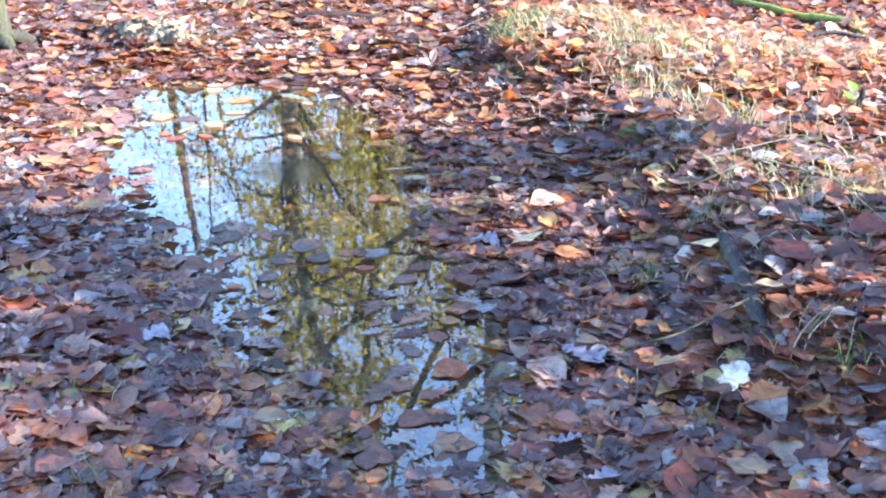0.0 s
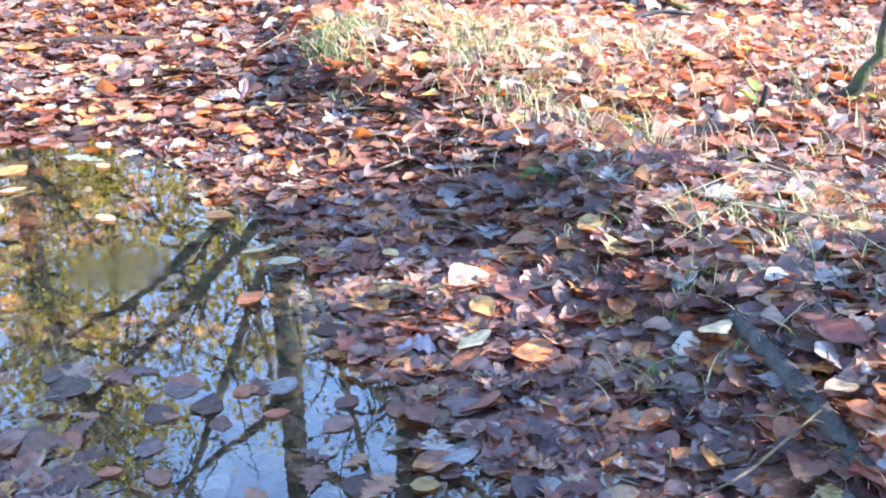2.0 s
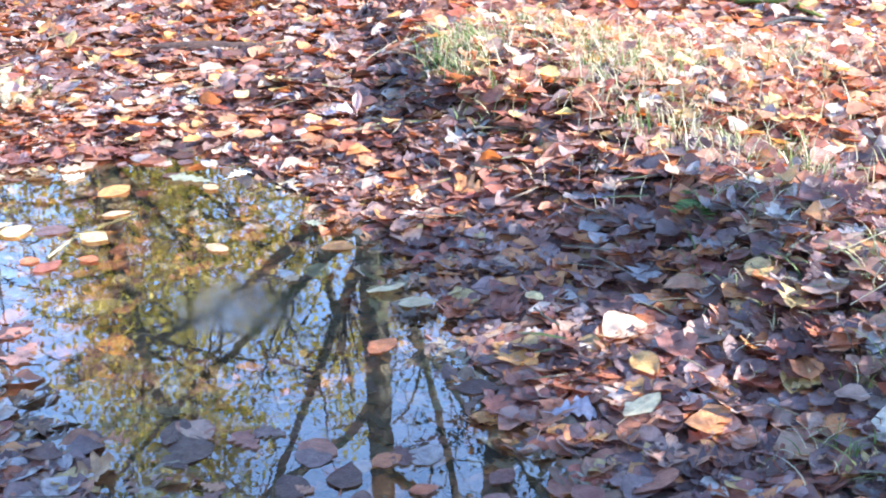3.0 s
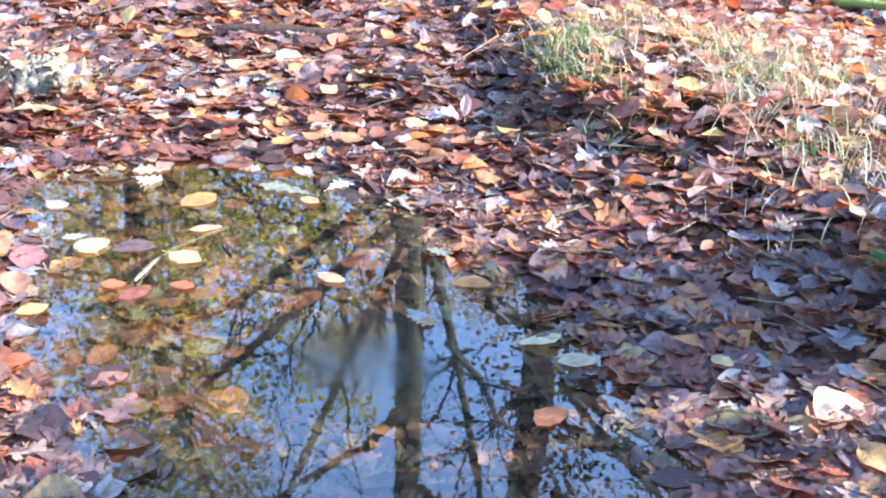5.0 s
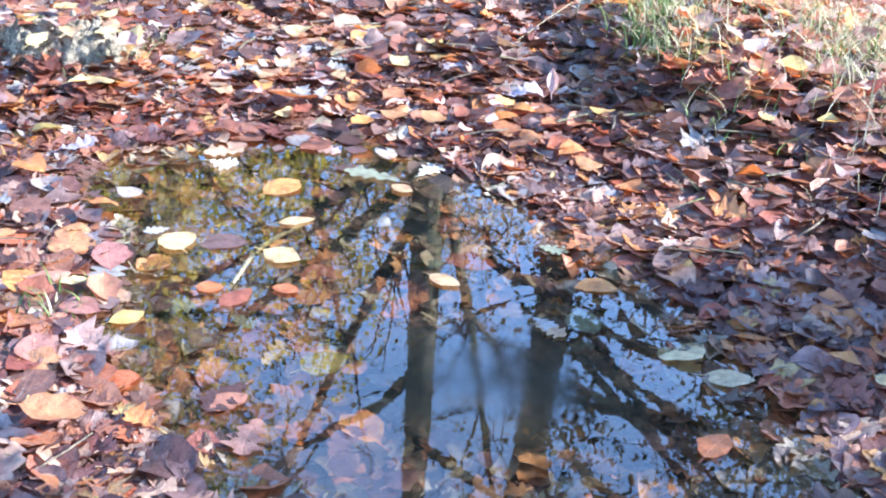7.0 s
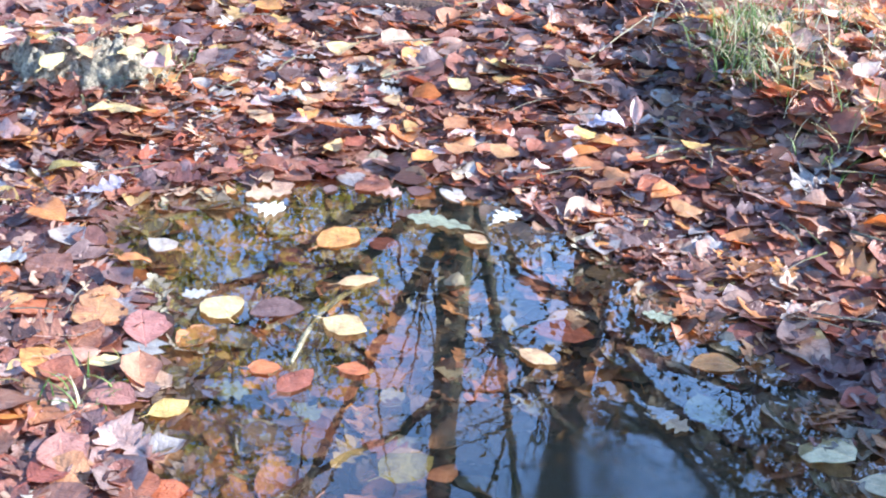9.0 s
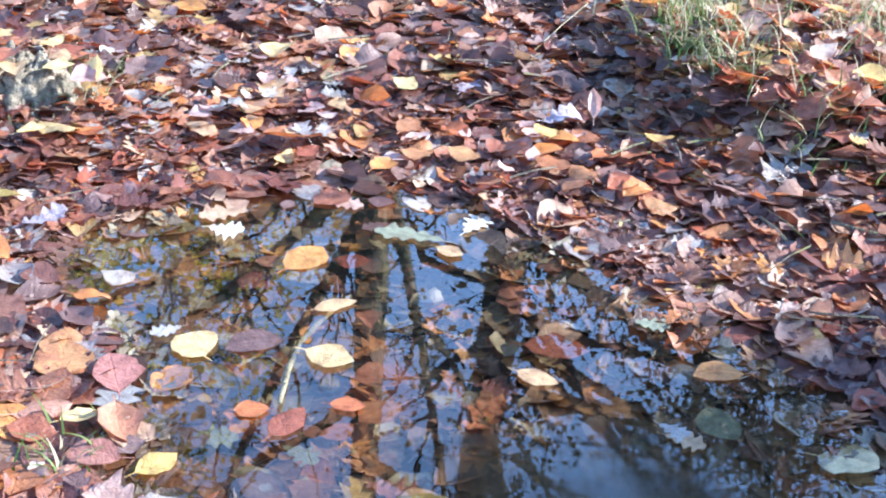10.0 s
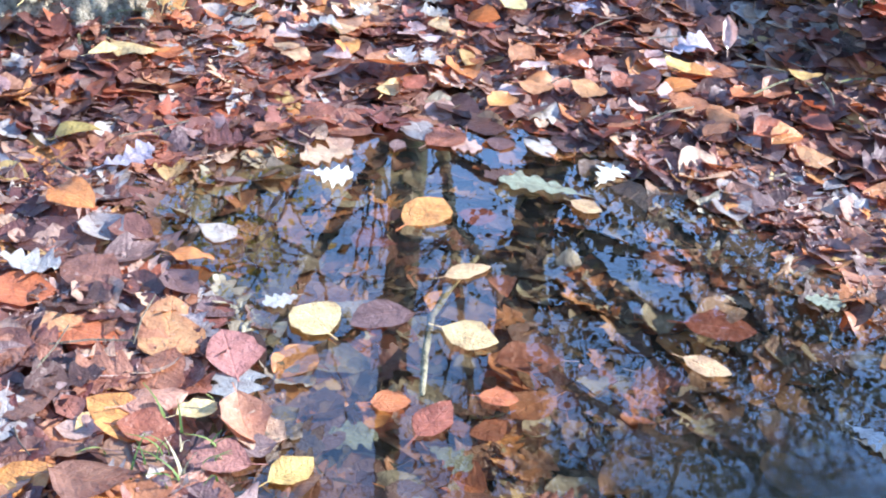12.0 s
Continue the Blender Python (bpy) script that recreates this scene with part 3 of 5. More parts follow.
def wander(start, way, length, r, steps=6, droop=0.0, kink=0.10):
    """A crooked line that a stem follows."""
    pts, p, w = [Vector(start)], Vector(start), Vector(way).normalized()
    for _ in range(steps):
        w = (w + Vector((r.gauss(0, kink), r.gauss(0, kink), r.gauss(0, kink) - droop))).normalized()
        p = p + w * (length / steps)
        pts.append(p.copy())
    return pts


def foliage(centres, per, spread, size, r):
    """Many small folded leaves round the ends of twigs."""
    V, F = [], []
    for c in centres:
        for _ in range(per):
            p = Vector(c) + Vector((r.gauss(0, spread), r.gauss(0, spread), r.gauss(0, spread * 0.8)))
            s = size * r.uniform(0.6, 1.2)
            e = Euler((r.uniform(-1, 1), r.uniform(-1, 1), r.uniform(0, 6.28))).to_matrix()
            b = len(V)
            for q in ((-0.5, 0, 0), (0, -0.3, 0.08), (0.5, 0, 0), (0, 0.3, 0.08)):
                V.append(p + e @ (Vector(q) * s))
            F += [(b, b + 1, b + 2), (b, b + 2, b + 3)]
    return V, F


def branches_on(stem, radii, r, count, low, length, up=0.5, twigs=4):
    """Limbs with side branches and twigs off a stem; returns limb pieces, twig pieces and the twigs' ends."""
    limbs, fine, ends = [], [], []
    for k in range(count):
        u = low + (1 - low) * (k + r.random()) / count
        i = min(int(u * (len(stem) - 1)), len(stem) - 2)
        at = stem[i].lerp(stem[i + 1], u * (len(stem) - 1) - i)
        a = r.uniform(0, 6.28)
        way = Vector((math.cos(a), math.sin(a), r.uniform(0.1, 1.0) * up * 2))
        reach = length * (1.15 - 0.75 * u) * r.uniform(0.7, 1.2)
        thick = radii[i] * 0.42
        line = wander(at, way, reach, r, 6, 0.0, 0.14)
        limbs.append(tube(line, np.linspace(thick, thick * 0.25, 7), 5))
        for _ in range(twigs):
            j = r.randint(2, 6)
            side = Vector((r.gauss(0, 1), r.gauss(0, 1), r.gauss(0.35, 0.6)))
            twig = wander(line[j], (line[j] - line[j - 1]).normalized() * 0.9 + side * 0.6, reach * r.uniform(0.25, 0.5), r, 4, 0.0, 0.2)
            fine.append(tube(twig, np.linspace(thick * 0.30, thick * 0.06, 5), 3))
            ends += [twig[2], twig[4]]
            for _ in range(3):
                small = wander(twig[r.randint(1, 4)], Vector((r.gauss(0, 1), r.gauss(0, 1), r.gauss(0.2, 0.7))), reach * r.uniform(0.10, 0.24), r, 3, 0.0, 0.25)
                fine.append(tube(small, np.linspace(thick * 0.14, thick * 0.04, 4), 3))
                ends.append(small[3])
    return limbs, fine, ends


def tree(name, label, height, radius, seed, bark, leaves, count=14, low=0.25, reach=2.2, per=6, leaf=0.07, spread=0.16, lean=(0, 0), up=0.5):
    """A tree: trunk, limbs, twigs and a sparse autumn crown."""
    r = random.Random(seed)
    root = tagged(new(name), label, "tree")
    stem = wander((0, 0, -0.05), (lean[0], lean[1], 1), height, r, 12, 0.0, 0.03)
    radii = np.linspace(radius, radius * 0.22, 13)
    radii[0] *= 1.35
    mesh_object("trunk", *tube(stem, radii, 10), bark, root)
    limbs, fine, ends = branches_on(stem, radii, r, count, low, reach, up)
    for piece in limbs:
        mesh_object("limb", *piece, bark, root)
    tagged(mesh_object("twigs", *join(fine), bark, root), kind="stuff")
    if per:
        tagged(mesh_object("crown", *foliage(ends, per, spread, leaf, r), leaves, root), kind="stuff")
    return root


def put(ob, x, y, turn=0, scale=1.0):
    ob.matrix_world = Matrix.Translation((x, y, float(ground_height(x, y)) - 0.02)) @ Matrix.Rotation(radians(turn), 4, "Z") @ Matrix.Scale(scale, 4)
    return ob


# the small tree just behind the puddle, with its limbs to one side
def near_tree():
    r = random.Random(5)
    root = tagged(new("tree"), "slender grey-green mossy tree with bare crooked limbs", "tree")
    base = Vector((-0.25, 4.11, float(ground_height(-0.25, 4.11)) - 0.03))
    stem = [base + Vector((dx, dy, z)) for dx, dy, z in ((0.02, 0, 0), (0.01, 0, 0.6), (0.0, 0.0, 1.2), (0.0, 0.0, 1.9), (-0.01, 0.02, 2.6), (0.02, 0.05, 3.5), (-0.03, 0.1, 4.6), (0.05, 0.1, 6.2))]
    mesh_object("trunk", *tube(stem, [0.105, 0.075, 0.062, 0.054, 0.048, 0.040, 0.028, 0.008], 12), BARK_NEAR, root)
    ends = []
    for pts, w in (
        (((-0.25, 1.15), (-0.35, 1.40), (-0.57, 1.92), (-0.78, 2.47), (-0.95, 3.1), (-1.05, 3.9)), 0.030),
        (((-0.25, 1.05), (-0.62, 1.48), (-0.93, 1.82), (-1.30, 2.20), (-1.7, 2.7), (-2.0, 3.3)), 0.028),
        (((-0.25, 0.92), (-0.50, 1.16), (-0.77, 1.42), (-1.0, 1.63), (-1.5, 1.95), (-2.1, 2.3)), 0.030),
        (((-0.27, 1.95), (-0.42, 2.16), (-0.60, 2.34), (-0.85, 2.55), (-1.05, 2.95), (-1.2, 3.4)), 0.024),
        (((-0.23, 0.95), (-0.15, 1.32), (-0.09, 1.75), (-0.02, 2.18), (0.08, 2.8), (0.10, 3.6)), 0.026),
        (((-0.10, 1.62), (0.02, 1.80), (0.10, 1.98), (0.28, 2.18), (0.5, 2.6), (0.8, 3.0)), 0.016),
        (((-0.24, 2.3), (0.05, 2.55), (0.35, 2.75), (0.75, 3.1), (1.2, 3.3), (1.6, 3.7)), 0.022),
    ):
        line = [Vector((x, 4.11 + r.gauss(0, 0.04) + 0.05 * i, z)) for i, (x, z) in enumerate(pts)]
        line[0].y = 4.11
        limb = mesh_object("limb", *tube(line, np.linspace(w, w * 0.3, 6), 8), BARK_NEAR, root)
        fine = []
        for _ in range(14):
            j = r.randint(1, 5)
            twig = wander(line[j], (line[j] - line[j - 1]).normalized() + Vector((r.gauss(0, 0.6), r.gauss(0, 0.6), r.gauss(0.1, 0.5))), r.uniform(0.3, 0.8), r, 5, 0.0, 0.2)
            fine.append(tube(twig, np.linspace(w * 0.28, 0.002, 6), 4))
            for _ in range(3):
                small = wander(twig[r.randint(1, 4)], Vector((r.gauss(0, 1), r.gauss(0, 1), r.gauss(0.3, 0.7))), r.uniform(0.12, 0.35), r, 4, 0.0, 0.25)
                fine.append(tube(small, np.linspace(0.0035, 0.001, 5), 3))
                ends.append(small[4])
        tagged(mesh_object("twigs", *join(fine), BARK_DARK, limb), kind="stuff")
    tagged(mesh_object("crown", *foliage(r.sample(ends, 70), 3, 0.06, 0.05, r), CROWN_BROWN, root), kind="stuff")


near_tree()
dark_tree = put(tree("tree", "dark tree trunk overgrown with ivy and thin twigs", 9, 0.095, 11, BARK_DARK, CROWN_IVY, 26, 0.14, 1.5, 12, 0.035, 0.10), 0.29, 4.62)
r = random.Random(61)
sleeve = [Vector((r.gauss(0, 0.11), r.gauss(0, 0.11), r.uniform(0.7, 5.0))) for _ in range(420)]
tagged(mesh_object("ivy", *foliage(sleeve, 10, 0.06, 0.04, r), CROWN_IVY, dark_tree), kind="stuff")
for k in range(13):  # long boughs that climb to one side
    low = r.uniform(1.1, 2.6)
    line = wander((0.02, 0.0, low), (r.uniform(0.7, 1.1), r.uniform(-0.25, 0.5), r.uniform(0.45, 0.95)), r.uniform(1.3, 2.2), r, 7, 0.0, 0.08)
    limb = mesh_object("limb", *tube(line, np.linspace(0.022, 0.006, 8), 6), BARK_DARK, dark_tree)
    boughs, clumps = [], []
    for j in range(2, 8):
        for _ in range(3):
            twig = wander(line[j], (line[j] - line[j - 1]).normalized() + Vector((r.gauss(0, 0.5), r.gauss(0, 0.5), r.gauss(0.1, 0.5))), r.uniform(0.2, 0.5), r, 4, 0.0, 0.18)
            boughs.append(tube(twig, np.linspace(0.005, 0.0012, 5), 4))
            clumps += [twig[2], twig[3], twig[4]]
    tagged(mesh_object("twigs", *join(boughs), BARK_DARK, limb), kind="stuff")
    tagged(mesh_object("leaves", *foliage(clumps, 7, 0.07, 0.042, r), CROWN_IVY, limb), kind="stuff")
gilded = put(tree("tree", "sunlit mossy tree hung with yellow-green leaves", 2.9, 0.055, 12, BARK_NEAR, CROWN_YELLOW, 30, 0.22, 0.75, 8, 0.036, 0.07), -1.28, 4.02)

old = tree("tree", "tall autumn woodland tree with thinning yellow-brown leaves", 15, 0.14, 21, BARK, CROWN_BROWN, 22, 0.12, 3.6, 16, 0.055, 0.28)
gold = tree("tree", "woodland tree with golden yellow autumn leaves", 13, 0.09, 22, BARK, CROWN_YELLOW, 24, 0.08, 3.0, 18, 0.055, 0.24)
bare = tree("tree", "bare slender woodland tree with dark branches", 14, 0.065, 23, BARK_DARK, CROWN_BROWN, 18, 0.18, 2.6, 1, 0.09, 0.2)
ivied = tree("tree", "dark woodland tree overgrown with ivy", 9, 0.08, 41, BARK_DARK, CROWN_IVY, 26, 0.10, 2.0, 13, 0.04, 0.20)
thicket = tree("tree", "bushy young beech full of yellow-brown leaves", 6.4, 0.06, 51, BARK, CROWN_RUST, 30, 0.06, 2.1, 20, 0.055, 0.24)
put(thicket, -7.0, 15.0, 40)
put(ivied, 2.6, 9.6, 30)
put(old, -7.6, 16.0, 20, 0.6)
put(gold, -3.4, 8.2, 140, 0.37)
put(bare, -4.5, 7.2, 60, 0.6)
WOOD = [  # the trees across the puddle
    (ivied, 1.35, 7.4, 80, 0.75), (ivied, 3.6, 10.8, 220, 1.1), (thicket, -2.3, 13.0, 0, 1.0), (thicket, -4.1, 12.4, 70, 0.95), (thicket, -5.6, 13.2, 150, 1.0),
    (thicket, -0.9, 12.6, 220, 0.86), (thicket, 0.5, 12.8, 310, 0.85), (thicket, -3.1, 15.0, 20, 1.2), (thicket, 2.2, 13.4, 95, 1.0), (gold, -3.9, 7.6, 70, 0.34), (bare, -3.6, 6.5, 10, 0.45), (bare, -6.2, 8.8, 200, 0.7), (bare, -5.6, 9.4, 120, 0.6), (gold, -5.2, 7.6, 15, 0.30), (gold, -5.2, 12.5, 40, 0.6),
    (old, 4.4, 14.5, 250, 1.0), (old, -8.5, 11.0, 120, 1.1), (bare, 4.6, 11.0, 75, 1.0), (old, 2.9, 10.5, 35, 0.8),
    (gold, 4.2, 13.5, 10, 1.0), (old, -4.2, 16.5, 300, 0.7), (gold, -9.0, 17.5, 330, 0.75),
]
WOOD_ROUND = [  # the trees farther off and all round, unseen ones added for warm bounce light
    (old, 5.8, 18.0, 90, 1.2), (old, -14, 15, 45, 1.2), (bare, 2.4, 24.0, 160, 1.2), (old, -10, 3.0, 10, 1.1), (bare, -7.5, 5.0, 100, 1.0),
    (gold, -13, 8.5, 220, 1.1), (gold, -5.5, 0.5, 25, 0.9), (old, -6.5, -2.5, 160, 0.9), (gold, -3.5, -4.5, 280, 0.8), (old, 0.0, -7.0, 45, 0.9),
    (gold, 4.5, -7.5, 190, 0.8), (old, -5, -6, 15, 1.1), (bare, 2, -8, 70, 1.1), (old, -11, -5, 130, 1.1), (old, 9, 24, 180, 1.3),
    (gold, -18, 22, 80, 1.3), (old, -6, 25, 210, 1.3),
]
for proto, x, y, a, s in WOOD + WOOD_ROUND:
    copy_thing(proto, Matrix.Translation((x, y, float(ground_height(x, y)) - 0.03)) @ Matrix.Rotation(radians(a), 4, "Z") @ Matrix.Scale(s, 4))

for x, y, a, s in ((-2.1, 5.6, 40, 1.15), (-1.75, 7.0, 260, 1.3), (-2.7, 7.4, 200, 1.55)):
    copy_thing(gilded, Matrix.Translation((x, y, float(ground_height(x, y)) - 0.03)) @ Matrix.Rotation(radians(a), 4, "Z") @ Matrix.Scale(s, 4))

# unseen undergrowth and saplings, added on the sunny side to shade the near ground
shrub = tree("shrub", "unseen beech shrub with brown leaves, added for shade", 2.2, 0.03, 31, BARK, CROWN_BROWN, 30, 0.04, 0.9, 4, 0.07, 0.10, up=0.3)
tagged(shrub, category="shrub")
put(shrub, 3.6, 0.3, 0, 1.0)
for x, y, a, s in ((3.4, -0.7, 50, 1.0), (3.8, -1.8, 90, 1.1), (4.6, -0.5, 200, 1.3), (4.8, -2.6, 260, 1.4), (3.7, 0.95, 210, 1.0),
                   (2.9, 0.75, 300, 0.50), (2.75, 1.18, 120, 0.60), (2.8, 0.25, 20, 0.50)):
    copy_thing(shrub, Matrix.Translation((x, y, float(ground_height(x, y)) - 0.03)) @ Matrix.Rotation(radians(a), 4, "Z") @ Matrix.Scale(s, 4))


# unseen small crowns, added to dapple the right shore with shade
shade_sapling = tree("sapling", "unseen beech sapling with a bare stem and a small brown crown, added for shade", 1.42, 0.016, 33, BARK, CROWN_BROWN, 16, 0.82, 0.30, 4, 0.05, 0.045, up=0.1)
tagged(shade_sapling, category="sapling")
put(shade_sapling, 2.88, 1.48, 0)
for x, y, a, s in ((2.92, 1.92, 140, 1.0), (2.86, 2.02, 20, 0.97), (3.0, 1.30, 70, 0.95), (3.8, 1.58, 0, 1.45), (3.85, 1.36, 90, 1.45)):
    copy_thing(shade_sapling, Matrix.Translation((x, y, float(ground_height(x, y)) - 0.03)) @ Matrix.Rotation(radians(a), 4, "Z") @ Matrix.Scale(s, 4))

# ---- single leaves that stand out ----
CREAM = leaf_material("pale_yellow_leaf", (0.70, 0.60, 0.26))
YELLOW = leaf_material("yellow_leaf", (0.60, 0.42, 0.12))
OLIVE = leaf_material("olive_yellow_leaf", (0.27, 0.21, 0.06))
ORANGE = leaf_material("orange_leaf", (0.52, 0.20, 0.045))
# lighter cream for leaves lying in shade, the missing light put into the colour
CREAM_LIT = leaf_material("lit_cream_leaf", (0.76, 0.66, 0.36))
AMBER = leaf_material("amber_leaf", (0.42, 0.20, 0.085))
BLUSH = leaf_material("pale_pink_leaf", (0.54, 0.40, 0.37))
OCHRE = leaf_material("ochre_leaf", (0.40, 0.23, 0.07))
TAN = leaf_material("tan_leaf", (0.46, 0.31, 0.17))
RUSSET = leaf_material("russet_leaf", (0.32, 0.115, 0.055))
BROWN = leaf_material("brown_leaf", (0.25, 0.13, 0.08))
PINK = leaf_material("pinkish_leaf", (0.42, 0.20, 0.15))
PALE = leaf_material("silvery_leaf", (0.35, 0.36, 0.36))
WHITE = leaf_material("whitish_leaf", (0.74, 0.78, 0.68))
LILAC = leaf_material("lilac_grey_leaf", (0.40, 0.38, 0.46))
SAGE = leaf_material("grey_green_leaf", (0.25, 0.29, 0.21))
KINDS = {"beech": range(12), "oak": range(12, 17)}
single = {}


def fallen_leaf(kind, x, y, z, length, yaw, material, label, lift=None, rear=0, broad=1.0):
    """One leaf that can be told apart, lying on the litter or on the water."""
    k = len(single)
    shape = KINDS[kind][k % len(KINDS[kind])] if kind in KINDS else -1
    key = (shape, material.name)
    me = leaf_mesh(SHAPES[shape] if kind in KINDS else LOBED, material)
    single[k] = key
    ob = tagged(new(kind + "_leaf", me), label, "leaf")
    r = random.Random(k)
    floats = (float(shore_distance(x, y)) < 0.01 and z < 0.012) or z < 0.003
    low = min(z, 0.004) if floats else max(z, float(ground_height(x, y)) + 0.013 + 0.008 * float(smooth_step(0.2, 0.6, shore_distance(x, y))))
    fixed = lift is not None
    if lift is None:
        lift = 0.0 if floats else r.gauss(0, 9)
    steep = Matrix.Rotation(radians(-50 if "standing" in label else -rear), 4, "Y")
    squash = Matrix.Diagonal((1, broad, 0.12 if floats else 0.30 if fixed else 1.0, 1))
    ob.matrix_world = Matrix.Translation((x, y, low + (0.02 if "standing" in label else 0))) @ Matrix.Rotation(radians(yaw), 4, "Z") @ pose(0, 0, 0, lift, r.gauss(0, 6) if not floats else 0, 0) @ steep @ squash @ Matrix.Scale(length, 4)


fallen_leaf("beech", 0.001, 1.458, 0.004, 0.066, -14, CREAM, "pale yellow pointed leaf floating on the puddle", broad=1.1)
fallen_leaf("beech", -0.171, 1.452, 0.004, 0.060, 140, CREAM, "pale yellow broad leaf floating on the puddle", broad=1.35)
fallen_leaf("oak", -0.210, 1.483, 0.005, 0.041, -148, PALE, "pale grey oak leaf on the puddle beside a yellow leaf")
fallen_leaf("beech", -0.009, 1.574, 0.004, 0.061, 30, TAN, "tan narrow leaf floating on the puddle", broad=0.62)
fallen_leaf("beech", 0.257, 1.450, 0.004, 0.056, -22, TAN, "light tan slender leaf floating on the puddle")
fallen_leaf("beech", 0.037, 1.360, 0.004, 0.043, 0, ORANGE, "bright orange round leaf floating on the puddle")
fallen_leaf("beech", -0.071, 1.337, 0.003, 0.042, 12, ORANGE, "orange leaf floating at the puddle edge")
fallen_leaf("beech", 0.075, 1.372, -0.012, 0.062, -138, RUSSET, "rust-brown leaf sunk just under the puddle surface")
fallen_leaf("beech", 0.029, 1.329, -0.01, 0.046, -144, RUSSET, "brown leaf lying sunken in the puddle")
fallen_leaf("beech", 0.005, 1.327, -0.012, 0.033, -31, BROWN, "brown leaf lying sunken in the puddle")
fallen_leaf("oak", -0.192, 1.752, 0.006, 0.050, 0, WHITE, "whitish curled oak leaf on the puddle", broad=1.5)
fallen_leaf("oak", 0.066, 1.773, 0.005, 0.100, 172, SAGE, "grey-green oak leaf lying at the far puddle edge", broad=0.62)
fallen_leaf("beech", -0.153, 1.225, 0.01, 0.054, 47, YELLOW, "bright yellow leaf on wet brown leaves")
fallen_leaf("beech", -0.256, 1.281, 0.012, 0.045, 41, CREAM, "cream and grey two-toned leaf on wet leaves")
fallen_leaf("beech", -0.295, 1.243, 0.016, 0.057, 2, RUSSET, "russet broad leaf lying flat on the litter")
fallen_leaf("beech", -0.298, 1.285, 0.02, 0.067, 28, PINK, "pinkish russet ribbed leaf on the litter")
fallen_leaf("beech", -0.026, 1.320, 0.003, 0.065, 63, RUSSET, "reddish leaf at the puddle edge")
fallen_leaf("oak", -0.108, 1.288, -0.008, 0.062, 20, SAGE, "grey-green oak leaf sunken in the puddle")
fallen_leaf("oak", -0.005, 1.281, -0.012, 0.049, -31, SAGE, "grey-green oak leaf sunken in the puddle")
fallen_leaf("oak", -0.234, 1.353, 0.008, 0.089, -78, PALE, "silvery grey oak leaf on wet leaves")
fallen_leaf("oak", -0.440, 1.711, 0.02, 0.065, 39, LILAC, "lilac-grey oak leaf on the litter")
fallen_leaf("oak", -0.486, 1.478, 0.018, 0.066, 3, PALE, "silvery curled oak leaf on the litter")
fallen_leaf("beech", -0.480, 1.610, 0.025, 0.072, -27, ORANGE, "orange leaf lying on the litter")
fallen_leaf("beech", -0.005, 1.706, -0.004, 0.050, 7, RUSSET, "russet leaf just under water near the puddle edge")
fallen_leaf("beech", 0.128, 1.740, 0.004, 0.044, -24, TAN, "tan leaf with a small hole at the puddle edge")
fallen_leaf("beech", -0.118, 1.690, -0.006, 0.042, 17, PINK, "pinkish brown leaf just under water")
fallen_leaf("beech", -0.528, 1.919, 0.05, 0.045, 24, CREAM, "cream leaf on the litter beside its pair")
fallen_leaf("beech", -0.498, 1.945, 0.055, 0.081, -28, CREAM, "cream leaf on the litter beside its pair")
fallen_leaf("beech", -0.147, 1.961, 0.02, 0.052, 75, CREAM, "cream leaf lying askew in the litter")
fallen_leaf("beech", 0.251, 2.054, 0.055, 0.056, -67, YELLOW, "bright yellow small leaf on the litter")
fallen_leaf("beech", 0.434, 2.074, 0.055, 0.050, -7, YELLOW, "yellow narrow leaf on the litter")
fallen_leaf("oak", 0.404, 1.595, 0.006, 0.048, -7, SAGE, "greenish white oak leaf at the puddle edge")
fallen_leaf("oak", 0.418, 1.365, 0.003, 0.043, -40, PALE, "pale scalloped oak leaf on the puddle")
fallen_leaf("beech", -0.321, 1.538, 0.014, 0.052, -3, ORANGE, "orange oval leaf on wet litter")
fallen_leaf("beech", -0.518, 1.749, 0.025, 0.068, 34, OLIVE, "olive yellow leaf on the litter")
fallen_leaf("beech", -0.322, 1.167, 0.025, 0.085, 2, BROWN, "large tawny leaf lying on the litter")
fallen_leaf("beech", -0.143, 2.013, 0.03, 0.114, 40, RUSSET, "russet leaf on the litter")
fallen_leaf("beech", 0.477, 1.399, -0.003, 0.069, -64, SAGE, "pale green leaf floating on the puddle")
fallen_leaf("oak", 0.429, 1.350, 0.003, 0.048, -22, TAN, "small tan oak leaf floating on the puddle")
fallen_leaf("beech", 0.612, 1.338, 0.004, 0.072, -32, CREAM_LIT, "pale yellow leaf with torn edge at the puddle shore", -4, 14, 1.45)
fallen_leaf("beech", 0.680, 1.292, 0.006, 0.070, -6, CREAM_LIT, "pale yellow wavy leaf at the puddle shore", -4, 6, 1.2)
fallen_leaf("beech", 0.281, 1.539, -0.01, 0.085, -2, RUSSET, "amber brown leaf sunken in the puddle")
fallen_leaf("beech", 0.140, 1.198, -0.005, 0.073, 44, OLIVE, "olive yellow leaf floating on the puddle")
fallen_leaf("beech", -0.104, 1.082, 0.004, 0.054, 22, ORANGE, "orange narrow leaf floating on the puddle")
fallen_leaf("beech", -0.137, 0.915, 0.015, 0.061, 31, AMBER, "large orange ribbed leaf on the litter")
fallen_leaf("beech", 0.179, 1.204, -0.008, 0.044, 52, RUSSET, "russet leaf sunken in the puddle")
fallen_leaf("beech", 0.133, 1.224, -0.01, 0.048, 22, TAN, "tan leaf sunken in the puddle")
fallen_leaf("oak", 0.800, 1.170, 0.01, 0.048, -10, OCHRE, "yellowish oak leaf on the litter by the shore")
